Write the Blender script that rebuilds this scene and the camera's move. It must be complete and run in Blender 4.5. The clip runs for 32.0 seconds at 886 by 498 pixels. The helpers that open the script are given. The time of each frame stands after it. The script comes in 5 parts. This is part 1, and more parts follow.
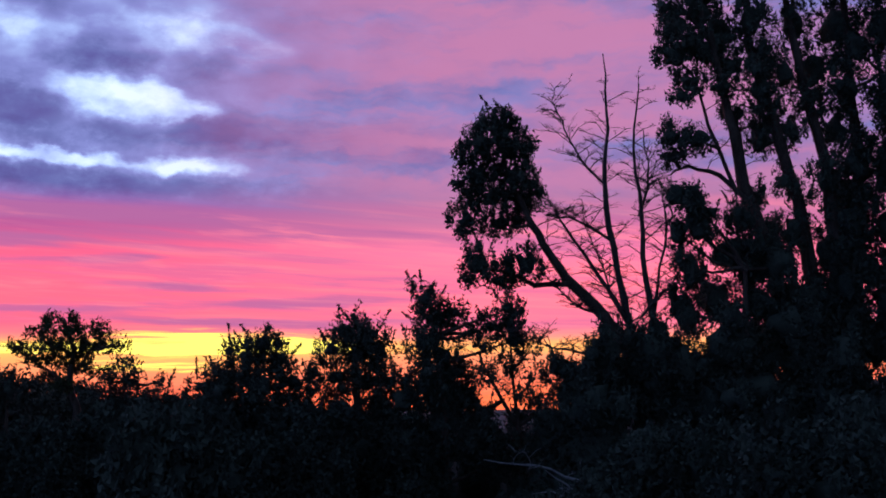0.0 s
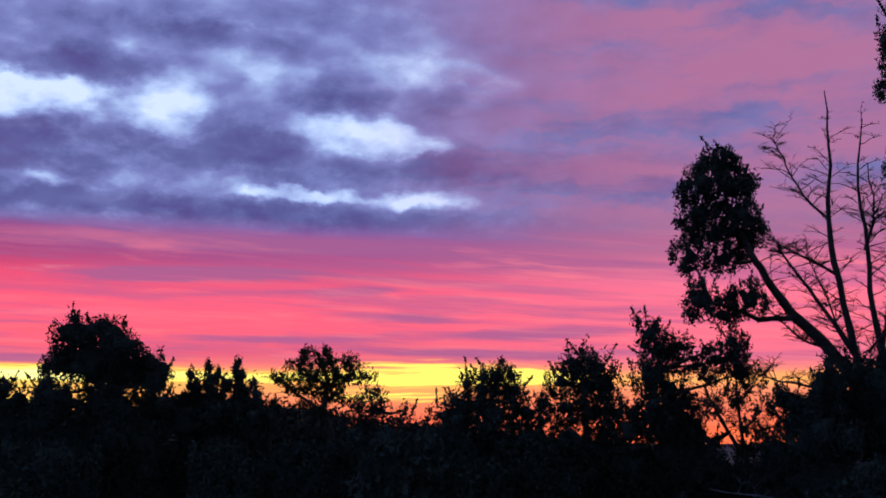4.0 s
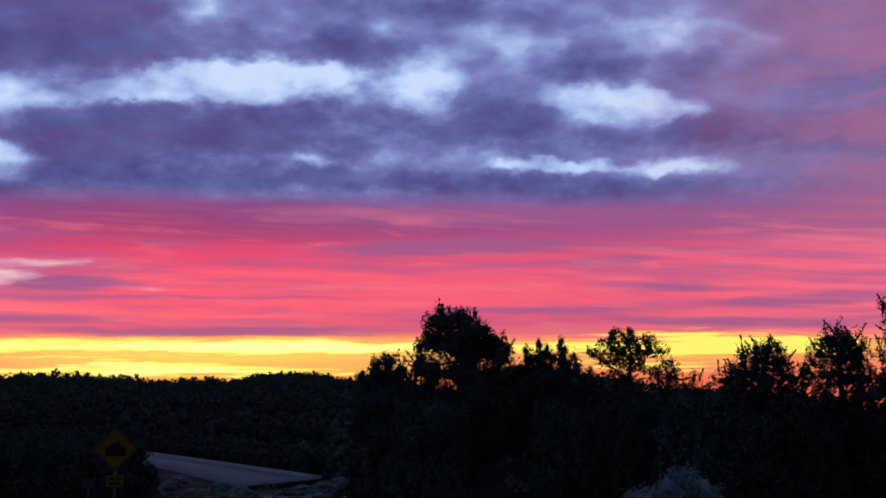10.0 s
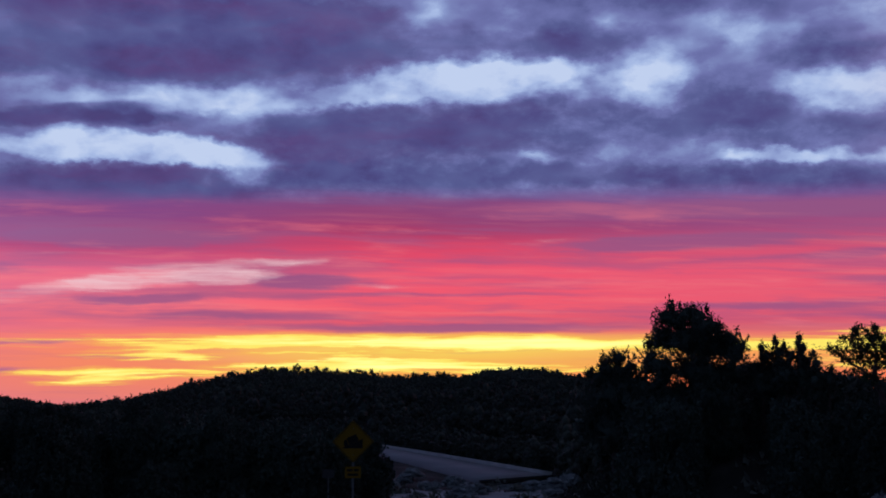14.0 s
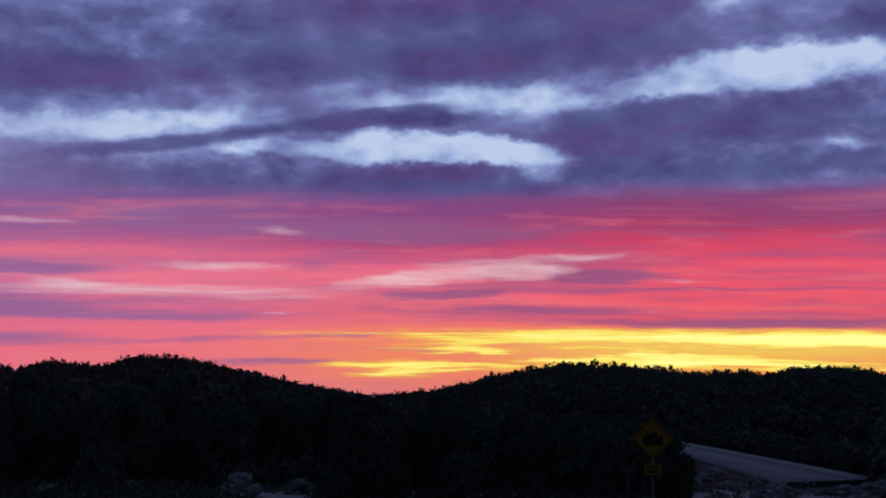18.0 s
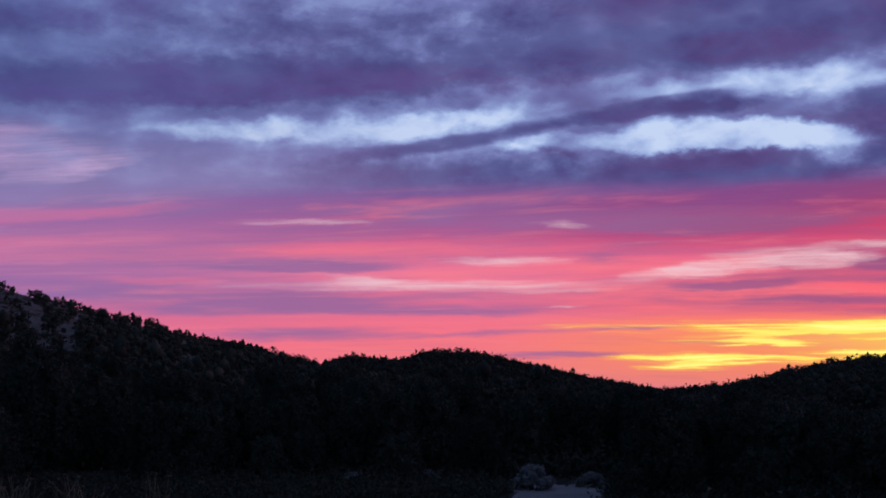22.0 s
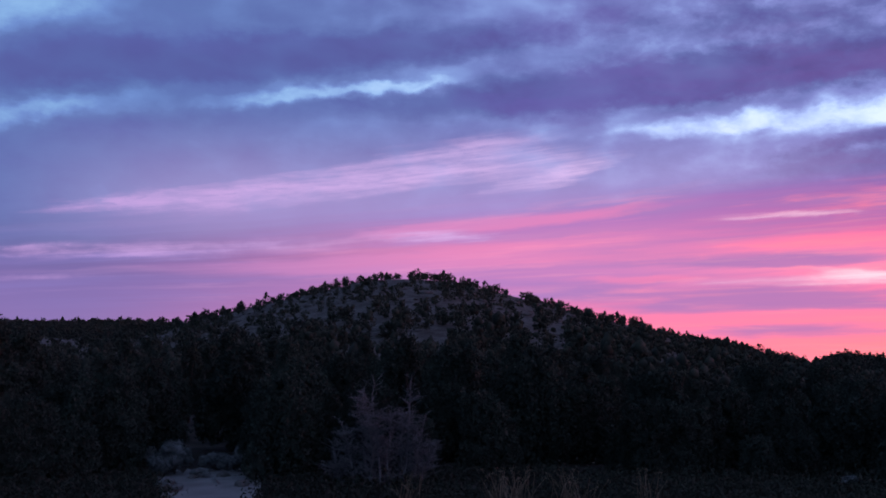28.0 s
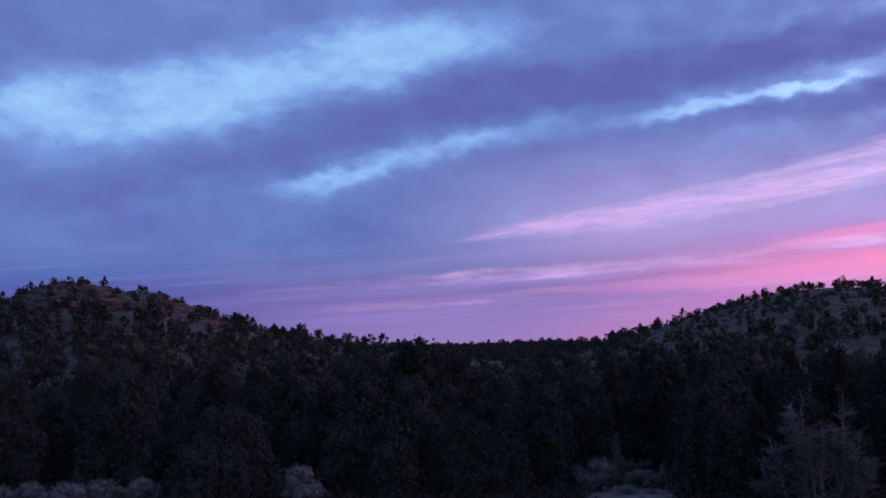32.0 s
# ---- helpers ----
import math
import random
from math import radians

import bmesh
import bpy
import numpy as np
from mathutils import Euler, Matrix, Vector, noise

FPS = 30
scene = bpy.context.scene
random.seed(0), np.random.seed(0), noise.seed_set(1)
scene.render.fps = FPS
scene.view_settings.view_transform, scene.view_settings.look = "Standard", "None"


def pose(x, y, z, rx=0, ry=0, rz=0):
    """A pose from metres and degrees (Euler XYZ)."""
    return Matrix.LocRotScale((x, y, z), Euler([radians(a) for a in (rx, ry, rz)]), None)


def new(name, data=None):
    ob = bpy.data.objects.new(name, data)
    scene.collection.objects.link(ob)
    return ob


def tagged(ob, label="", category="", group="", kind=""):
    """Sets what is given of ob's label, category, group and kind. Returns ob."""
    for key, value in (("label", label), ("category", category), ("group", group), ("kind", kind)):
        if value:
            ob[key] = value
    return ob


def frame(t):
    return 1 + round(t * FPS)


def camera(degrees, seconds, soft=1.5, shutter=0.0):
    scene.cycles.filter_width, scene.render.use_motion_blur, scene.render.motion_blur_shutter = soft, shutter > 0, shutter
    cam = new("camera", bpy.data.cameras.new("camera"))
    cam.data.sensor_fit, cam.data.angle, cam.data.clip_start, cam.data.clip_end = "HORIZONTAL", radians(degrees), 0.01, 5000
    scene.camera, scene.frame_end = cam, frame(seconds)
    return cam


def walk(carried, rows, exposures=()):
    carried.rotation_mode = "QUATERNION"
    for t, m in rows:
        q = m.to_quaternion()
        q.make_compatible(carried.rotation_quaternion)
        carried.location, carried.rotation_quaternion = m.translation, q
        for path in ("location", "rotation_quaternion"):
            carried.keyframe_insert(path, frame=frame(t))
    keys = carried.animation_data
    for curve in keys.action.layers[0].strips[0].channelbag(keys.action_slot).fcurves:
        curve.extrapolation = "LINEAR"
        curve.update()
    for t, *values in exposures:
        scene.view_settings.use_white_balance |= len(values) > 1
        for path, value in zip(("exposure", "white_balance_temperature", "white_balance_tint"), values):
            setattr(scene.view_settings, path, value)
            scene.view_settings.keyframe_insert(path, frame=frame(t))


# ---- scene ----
LENS, EYE = 42.33, 1.7
AXIS, STEP = 6.0, 8.6          # the short advance towards the near trees at the start, in degrees and metres
cam = camera(LENS, 32.0, soft=1.8)
# seconds, share of the advance, yaw to the left, pitch up, roll
ROWS = [
    (0.0, 1, -2.14, 5.94, 0.50),
    (0.5, 1, -1.78, 6.29, 0.50),
    (1.0, 1, -1.14, 6.71, 0.49),
    (1.5, 1, 0.50, 7.15, 0.40),
    (2.0, 1, 2.21, 7.35, 0.22),
    (2.5, 1, 3.00, 7.65, 0.09),
    (3.0, 1, 6.32, 7.74, -0.05),
    (3.5, 1, 8.40, 7.87, 0.00),
    (5.5, 0, 11.42, 5.68, -0.06),
    (6.0, 0, 12.80, 5.76, -0.11),
    (6.5, 0, 14.29, 5.81, -0.05),
    (7.0, 0, 15.62, 5.86, 0.05),
    (7.5, 0, 16.94, 5.88, 0.12),
    (8.0, 0, 18.13, 5.88, 0.27),
    (8.5, 0, 19.70, 5.92, 0.40),
    (9.0, 0, 20.59, 5.95, 0.46),
    (9.5, 0, 21.43, 6.02, 0.45),
    (10.0, 0, 22.30, 6.09, 0.35),
    (10.5, 0, 23.55, 6.06, 0.36),
    (11.0, 0, 24.92, 6.08, 0.26),
    (11.5, 0, 25.54, 6.07, 0.21),
    (12.0, 0, 26.52, 6.03, 0.11),
    (12.5, 0, 28.18, 5.99, 0.09),
    (13.0, 0, 30.19, 5.97, 0.03),
    (13.5, 0, 32.20, 5.97, -0.01),
    (14.0, 0, 33.66, 5.95, 0.03),
    (14.5, 0, 35.60, 5.95, -0.03),
    (15.0, 0, 37.39, 5.92, -0.11),
    (15.5, 0, 39.86, 5.85, -0.28),
    (17.5, 0, 46.42, 5.67, -0.71),
    (18.0, 0, 48.41, 5.62, -0.67),
    (18.5, 0, 49.88, 5.49, -0.38),
    (19.0, 0, 51.09, 5.45, -0.26),
    (19.5, 0, 53.09, 5.43, -0.25),
    (20.0, 0, 55.07, 5.41, -0.30),
    (20.5, 0, 57.42, 5.38, -0.44),
    (21.0, 0, 59.67, 5.34, -0.66),
    (21.5, 0, 61.37, 5.28, -0.68),
    (22.0, 0, 62.72, 5.15, -0.38),
    (22.5, 0, 64.40, 5.14, -0.33),
    (23.0, 0, 66.71, 5.05, -0.18),
    (23.5, 0, 68.43, 4.99, 0.15),
    (24.0, 0, 70.68, 4.88, 0.29),
    (24.5, 0, 72.37, 4.82, 0.33),
    (25.0, 0, 73.89, 4.92, 0.59),
    (25.5, 0, 75.22, 4.84, 0.34),
    (27.5, 0, 80.55, 4.88, -0.02),
    (28.0, 0, 86.53, 4.95, -0.04),
    (28.5, 0, 90.28, 4.93, -0.46),
    (29.0, 0, 93.65, 4.92, -0.50),
    (29.5, 0, 97.12, 4.98, -0.07),
    (30.0, 0, 99.83, 5.11, 0.28),
    (30.5, 0, 102.56, 5.34, 0.56),
    (31.0, 0, 104.89, 5.55, 0.56),
    (31.5, 0, 106.19, 5.77, 0.91),
    (32.0, 0, 107.21, 6.04, 1.40),
]


def ground_way(az, r, z=0.0):
    """A place r metres from the standing point, az degrees to the left of ahead."""
    return Vector((-math.sin(radians(az)) * r, math.cos(radians(az)) * r, z))


start = ground_way(AXIS, STEP)
walk(cam, [(t, pose(start.x * k, start.y * k, EYE, 90 + pitch, roll, yaw)) for t, k, yaw, pitch, roll in ROWS],
     exposures=[(0.0, 0.65), (1.2, 0.58), (3.5, 0.42), (5.5, 0.05), (9.5, 0.1), (11.0, 0.0), (12.0, -0.03), (15.5, -0.14), (20.0, -0.17), (23.0, 0.04), (25.5, 0.13), (28.0, 0.55), (30.0, 0.72), (32.0, 0.76)])

# ---------------------------------------------------------------- world: a cloudy sky after sundown
world = bpy.data.worlds.new("dusk_sky")
scene.world = world
world.use_nodes = True
wt = world.node_tree
wt.nodes.clear()


def lin(c):
    return tuple(((v / 255 + 0.055) / 1.055) ** 2.4 if v > 10 else v / 255 / 12.92 for v in c) + (1.0,)


class Nodes:
    """Small helper that strings shader nodes together."""

    def __init__(self, tree):
        self.t = tree

    def put(self, sock, v):
        if isinstance(v, bpy.types.NodeSocket):
            self.t.links.new(v, sock)
        else:
            sock.default_value = v

    def math(self, op, a, b=0.0, c=0.0, clamp=False):
        n = self.t.nodes.new("ShaderNodeMath")
        n.operation, n.use_clamp = op, clamp
        for s, v in zip(n.inputs, (a, b, c)):
            self.put(s, v)
        return n.outputs[0]

    def vmath(self, op, a, b):
        n = self.t.nodes.new("ShaderNodeVectorMath")
        n.operation = op
        self.put(n.inputs[0], a)
        self.put(n.inputs[1], b)
        return n.outputs[0]

    def xyz(self, x, y, z=0.0):
        n = self.t.nodes.new("ShaderNodeCombineXYZ")
        for s, v in zip(n.inputs, (x, y, z)):
            self.put(s, v)
        return n.outputs[0]

    def noise(self, vec, scale, detail=5.0, rough=0.55, colour=False, lac=2.0):
        n = self.t.nodes.new("ShaderNodeTexNoise")
        self.put(n.inputs["Vector"], vec)
        n.inputs["Scale"].default_value, n.inputs["Detail"].default_value = scale, detail
        n.inputs["Roughness"].default_value, n.inputs["Lacunarity"].default_value = rough, lac
        return n.outputs["Color" if colour else "Fac"]

    def step(self, v, lo, hi, a=0.0, b=1.0):
        n = self.t.nodes.new("ShaderNodeMapRange")
        n.interpolation_type = "SMOOTHSTEP"
        for s, x in zip(n.inputs, (v, lo, hi, a, b)):
            self.put(s, x)
        return n.outputs[0]

    def mix(self, f, a, b):
        n = self.t.nodes.new("ShaderNodeMix")
        n.data_type = "RGBA"
        self.put(n.inputs[0], f)
        self.put(n.inputs[6], a)
        self.put(n.inputs[7], b)
        return n.outputs[2]

    def ramp(self, v, stops, lo=0.0, hi=1.0, gain=1.0):
        n = self.t.nodes.new("ShaderNodeValToRGB")
        self.put(n.inputs[0], self.math("DIVIDE", self.math("SUBTRACT", v, lo), hi - lo))
        e = n.color_ramp.elements
        while len(e) < len(stops):
            e.new(0.5)
        for q, (p, c) in zip(e, sorted(stops)):
            k = lin(c)
            q.position, q.color = (p - lo) / (hi - lo), (k[0] * gain, k[1] * gain, k[2] * gain, 1)
        return n.outputs[0]

    def patch(self, vec, az, el, w, h, slope):
        """1 in the middle of a soft slanting oval, 0 at its rim."""
        m = self.t.nodes.new("ShaderNodeMapping")
        m.vector_type = "TEXTURE"
        self.put(m.inputs[0], vec)
        m.inputs[1].default_value = (az, el, 0)
        m.inputs[2].default_value = (0, 0, math.atan(slope))
        m.inputs[3].default_value = (w * 1.5, h * 1.5, 1)
        g = self.t.nodes.new("ShaderNodeTexGradient")
        g.gradient_type = "SPHERICAL"
        self.put(g.inputs[0], m.outputs[0])
        return g.outputs[1]


K = Nodes(wt)
tc = wt.nodes.new("ShaderNodeTexCoord")
sep = wt.nodes.new("ShaderNodeSeparateXYZ")
wt.links.new(tc.outputs["Generated"], sep.inputs[0])
DEG = 180 / math.pi
azim = K.math("MULTIPLY", K.math("ARCTAN2", K.math("MULTIPLY", sep.outputs[0], -1.0), sep.outputs[1]), DEG)
elev = K.math("MULTIPLY", K.math("ARCSINE", sep.outputs[2]), DEG)
# the cloud bands run straight over the land, so they sink to either side of where the sun went down
arch = K.math("MULTIPLY", K.math("POWER", K.math("DIVIDE", K.math("SUBTRACT", azim, 42.0), 60.0), 2.0), 0.8)
straight = K.math("MULTIPLY", elev, K.math("ADD", 1.0, arch))
flat = K.xyz(azim, elev)
billow = K.noise(K.vmath("MULTIPLY", flat, (0.18, 0.36, 1)), 1.0, 5, 0.52, True)
warp = K.vmath("MULTIPLY", K.vmath("SUBTRACT", billow, (0.5, 0.5, 0.5)), (4.2, 1.7, 0))
wisp = K.noise(K.vmath("MULTIPLY", flat, (0.8, 1.3, 1)), 1.0, 4, 0.55, True)
wv = K.vmath("ADD", K.vmath("ADD", flat, K.vmath("MULTIPLY", warp, (0.55, 0.5, 0))), K.vmath("MULTIPLY", K.vmath("SUBTRACT", wisp, (0.5, 0.5, 0.5)), (1.8, 1.1, 0)))
band = K.xyz(azim, straight)
band = K.vmath("ADD", band, K.vmath("MULTIPLY", warp, (0.8, 0.26, 0)))
streak = K.noise(K.vmath("MULTIPLY", band, (0.035, 0.75, 1)), 1.0, 6, 0.6)
broad_bar = K.noise(K.vmath("MULTIPLY", K.vmath("ADD", band, (40, 9, 3)), (0.055, 0.85, 1)), 1.0, 3, 0.55)
thin = K.noise(K.vmath("MULTIPLY", K.vmath("ADD", band, (11, 5, 7)), (0.075, 1.55, 1)), 1.0, 4, 0.55)
fray = K.noise(K.vmath("MULTIPLY", flat, (0.42, 0.64, 1)), 1.0, 7, 0.6)
heap = K.noise(K.vmath("MULTIPLY", wv, (0.10, 0.34, 1)), 1.0, 6, 0.58)
lumps = wt.nodes.new("ShaderNodeTexVoronoi")
lumps.feature = "SMOOTH_F1"
lumps.inputs["Scale"].default_value, lumps.inputs["Smoothness"].default_value, lumps.inputs["Detail"].default_value = 1.0, 0.35, 1.5
K.put(lumps.inputs["Vector"], K.vmath("MULTIPLY", K.vmath("ADD", flat, K.vmath("MULTIPLY", warp, (0.6, 0.6, 0))), (0.30, 0.55, 1)))
hue = K.noise(K.vmath("MULTIPLY", wv, (0.07, 0.42, 1)), 1.0, 4, 0.6)
shift = K.math("MULTIPLY", K.math("SUBTRACT", streak, 0.5), 2.4)
high = K.step(elev, 2.5, 8.0)
e = K.math("ADD", elev, K.math("MULTIPLY", shift, K.math("ADD", 0.25, K.math("MULTIPLY", high, 0.6))))

# the sky's colour by elevation, column by column
FAR_RIGHT = [(-1.5, (250, 112, 70)), (-.4, (244, 118, 92)), (.5, (246, 140, 100)), (.95, (252, 172, 96)), (1.25, (250, 160, 100)), (1.5, (240, 134, 118)), (2.0, (232, 110, 132)), (3, (244, 108, 131)), (4.7, (246, 112, 136)),
    (5.6, (224, 108, 142)), (7.0, (182, 102, 138)), (8.4, (152, 102, 140))]
RIGHT = [(-1.0, (244, 108, 80)), (.2, (246, 140, 96)), (.75, (250, 160, 92)), (1.0, (255, 188, 92)), (1.35, (252, 170, 95)), (1.6, (240, 120, 112)), (2.3, (214, 90, 118)), (3.2, (240, 94, 118)),
    (5, (234, 90, 120)), (6.1, (206, 82, 120)), (7.2, (156, 78, 130)), (8.4, (126, 82, 144))]
SUNSET = [(-1.5, (240, 112, 90)), (-.6, (252, 150, 82)), (.2, (255, 190, 90)), (1.0, (255, 222, 100)), (1.55, (255, 190, 92)), (1.8, (250, 122, 105)), (2.1, (236, 92, 112)),
    (3, (251, 96, 114)), (4.8, (247, 88, 116)), (5.9, (227, 74, 107)), (6.8, (178, 63, 107)), (7.6, (152, 68, 118)), (8.5, (118, 70, 130))]
PAST_SUNSET = [(-1.6, (232, 128, 128)), (-.8, (246, 134, 112)), (.2, (252, 140, 104)), (1.2, (254, 140, 108)), (2.2, (252, 114, 122)), (3.2, (254, 118, 134)), (4.8, (238, 106, 140)), (5.9, (184, 74, 124)),
    (6.8, (160, 76, 132)), (7.6, (134, 76, 138)), (8.6, (114, 84, 146))]
KNOLL = [(-1.6, (232, 124, 140)), (-.2, (242, 122, 132)), (.5, (246, 120, 134)), (1.1, (246, 118, 138)), (2.4, (234, 112, 146)), (3.8, (242, 124, 154)), (5.0, (232, 108, 144)), (6.1, (182, 88, 142)),
    (7.2, (144, 84, 144)), (8.6, (112, 90, 152))]
ROUND_HILL = [(.4, (244, 116, 144)), (1.6, (214, 112, 152)), (2.4, (186, 110, 158)), (3.4, (172, 112, 166)), (4.8, (196, 116, 162)), (6.2, (164, 106, 164)), (7.6, (136, 102, 168)), (9, (112, 104, 170))]
SADDLE = [(1.2, (146, 122, 186)), (2.9, (138, 118, 184)), (4.3, (122, 108, 170)), (5.7, (108, 108, 166)), (7.2, (102, 116, 174)), (10, (106, 128, 186))]
FAR_LEFT = [(2, (76, 80, 150)), (4, (72, 82, 154)), (6.5, (82, 102, 172)), (10, (100, 130, 195))]
SKY = [(-5, 1.0, FAR_RIGHT), (15, 1.0, RIGHT), (36, 1.0, SUNSET), (50, 1.0, PAST_SUNSET), (62, 1.0, KNOLL), (80, 1.0, ROUND_HILL), (106, 0.64, SADDLE), (126, 0.66, FAR_LEFT)]
colour = None
before = 0
for az, gain, stops in SKY:
    c = K.ramp(e, stops, -3.0, 12.0, gain)
    colour = c if colour is None else K.mix(K.step(azim, before, az), colour, c)
    before = az

# dark clouds: azimuth, elevation, half width, half height, slant, weight
DARK_RIGHT = [
    (2.4, 11.32, 7.2, 1.02, 0.07, 0.8), (-0.3, 9.02, 8.6, 0.62, 0.03, 0.6), (-3.2, 15.84, 5.9, 1.42, 0.07, 0.2),
]
DARK_MIDDLE = [
    (46.7, 16.25, 10.0, 2.27, -0.02, 1.1), (38.9, 16.18, 2.7, 1.98, -0.04, 0.7), (26.2, 15.99, 3.5, 1.08, 0.02, 0.9), (31.7, 15.91, 3.2, 0.62, -0.01, 0.7),
    (21.1, 17.66, 4.5, 0.74, 0.05, 0.8), (14.8, 15.09, 2.8, 1.08, 0.17, 0.7), (32.6, 11.77, 9.5, 1.64, -0.01, 1.1), (40.3, 11.47, 3.2, 1.98, -0.03, 0.8),
    (18.4, 12.22, 4.6, 1.47, 0.08, 1.0), (10.6, 11.9, 3.5, 1.27, 0.1, 1.0), (21.4, 13.98, 1.5, 1.27, 0.23, 0.6), (32.6, 9.38, 12.1, 0.74, -0.01, 0.9), (15.7, 8.95, 10.0, 0.62, 0.04, 0.9),
    (48.5, 9.06, 5.5, 0.79, 0.0, 1.0), (50.2, 12.15, 3.2, 0.4, -0.02, 0.7), (9.3, 14.67, 1.2, 0.71, 0.09, 0.5),
]
DARK_KNOLL = [
    (49.3, 15.83, 13.0, 1.98, -0.02, 1.1), (66.2, 13.65, 9.6, 1.13, -0.07, 0.9), (70.7, 15.13, 5.9, 1.7, -0.09, 0.4), (48.4, 8.93, 5.7, 0.74, 0.0, 0.9), (61.4, 9.1, 7.5, 0.85, -0.03, 0.6),
    (56.4, 8.25, 14.3, 0.57, -0.02, 0.7), (79.0, 12.9, 9.6, 1.08, -0.07, 0.9), (68.3, 13.22, 6.4, 0.79, -0.05, 0.7), (72.1, 16.03, 7.4, 0.85, -0.08, 0.45),
    (85.8, 15.22, 5.0, 0.74, -0.09, 0.4), (64.9, 8.89, 4.6, 0.51, -0.05, 0.5),
]
DARK_LEFT = [
    (98.0, 13.9, 11.7, 1.02, -0.07, 0.9), (106.1, 14.68, 4.1, 1.13, -0.09, 0.6), (81.8, 12.48, 8.7, 0.79, -0.06, 0.9), (104.1, 8.78, 8.6, 1.42, -0.13, 0.5),
    (99.2, 6.28, 10.0, 0.62, -0.05, 0.6), (105.8, 13.3, 8.7, 1.19, -0.16, 1.0), (118.4, 10.24, 8.6, 0.91, -0.16, 0.9), (93.6, 14.66, 10.2, 0.96, -0.09, 1.0),
    (124.6, 7.83, 7.4, 1.27, -0.02, 0.5), (100.8, 11.07, 7.5, 0.79, -0.15, 0.5), (127.2, 16.19, 2.7, 1.7, -0.07, 0.5), (115.1, 6.76, 9.1, 1.02, -0.04, 0.5),
]
# clear gaps between the clouds
GAPS_RIGHT = [
    (7.7, 16.09, 3.2, 1.42, 0.31, 0.45), (17.0, 16.91, 3.3, 1.02, -0.02, 0.45), (3.0, 9.29, 1.7, 0.45, 0.03, 0.3), (3.2, 14.86, 3.5, 0.74, 0.14, 0.25), (10.4, 9.96, 2.3, 0.45, 0.01, 1.1),
    (13.9, 13.1, 3.3, 1.02, 0.11, 1.35), (10.1, 12.54, 1.5, 0.4, 0.01, 0.8), (25.2, 17.04, 3.9, 0.68, -0.06, 0.4), (19.3, 15.76, 3.2, 0.74, 0.06, 0.25), (12.4, 16.42, 3.8, 1.13, 0.0, 0.25),
    (22.7, 13.72, 1.5, 1.13, -0.24, 0.6), (32.5, 16.12, 2.9, 0.57, -0.1, 0.25), (16.7, 10.11, 2.7, 0.42, -0.01, 0.6),
]
GAPS_MIDDLE = [
    (32.6, 14.08, 5.8, 0.96, -0.01, 1.0), (38.3, 13.46, 3.2, 0.51, -0.13, 0.8), (23.1, 14.65, 2.0, 1.19, -0.26, 0.95), (28.9, 14.84, 2.3, 0.51, 0.01, 0.6),
    (22.6, 12.92, 0.9, 0.45, 0.03, 0.6), (46.6, 13.55, 7.9, 0.91, -0.04, 0.55), (49.9, 10.56, 4.3, 0.85, -0.0, 1.0), (43.3, 9.76, 1.3, 0.85, 0.06, 1.0), (46.1, 10.62, 2.3, 0.62, 0.05, 0.7),
    (28.9, 10.4, 1.6, 0.37, 0.0, 0.9), (19.3, 10.1, 1.1, 0.4, 0.03, 0.8), (15.7, 10.24, 2.3, 0.42, 0.05, 1.0), (10.2, 15.67, 3.5, 1.13, 0.09, 0.275), (34.4, 17.54, 2.7, 0.91, -0.02, 0.55),
    (17.2, 16.22, 3.8, 0.74, 0.06, 0.24750000000000003), (12.9, 13.31, 3.8, 0.85, 0.11, 0.49500000000000005),
]
GAPS_KNOLL = [
    (68.8, 11.01, 6.3, 0.85, -0.06, 0.5), (61.5, 11.58, 4.3, 0.51, -0.09, 0.5), (45.0, 12.97, 5.8, 0.85, -0.03, 0.6), (33.4, 14.27, 6.4, 0.96, 0.01, 0.9),
    (52.1, 10.5, 4.9, 0.74, -0.01, 1.1), (44.1, 9.9, 2.2, 0.85, 0.02, 0.9), (59.2, 10.31, 1.7, 0.34, -0.08, 0.8), (46.1, 10.82, 1.7, 0.4, 0.01, 0.5), (67.4, 11.05, 6.6, 0.74, -0.05, 0.7),
    (76.8, 10.86, 5.8, 0.57, -0.04, 0.6), (57.7, 12.14, 5.8, 0.62, -0.07, 0.4), (87.3, 13.65, 2.6, 0.4, -0.09, 0.35),
]
GAPS_LEFT = [
    (91.2, 12.81, 4.9, 0.42, -0.05, 0.65), (96.0, 12.18, 3.8, 0.25, -0.04, 0.3), (105.7, 11.35, 4.6, 0.68, -0.07, 0.45), (115.6, 14.54, 10.8, 1.76, -0.15, 1.3),
    (124.6, 12.53, 6.7, 1.93, -0.04, 1.0), (108.7, 16.59, 5.3, 1.19, -0.08, 0.7), (110.5, 10.17, 5.2, 0.68, -0.26, 0.85), (113.9, 9.5, 3.2, 0.45, -0.14, 0.5),
    (93.2, 12.52, 5.5, 0.4, -0.12, 0.62), (88.6, 13.08, 2.9, 0.25, -0.1, 0.4), (103.6, 11.83, 2.9, 0.62, -0.16, 0.35),
]
# long smoky streaks drawn across the clear gap
STREAKS = [
    (58.7, 11.1, 9.5, 0.37, -0.16, 1.0), (51.8, 12.09, 3.2, 0.74, -0.06, 0.9), (49.0, 11.96, 1.7, 0.4, 0.0, 0.8), (64.7, 10.07, 3.7, 0.4, -0.15, 0.6), (56.8, 9.7, 1.1, 0.68, 0.08, 0.5),
    (49.9, 12.25, 2.6, 0.37, -0.07, 0.6),
]
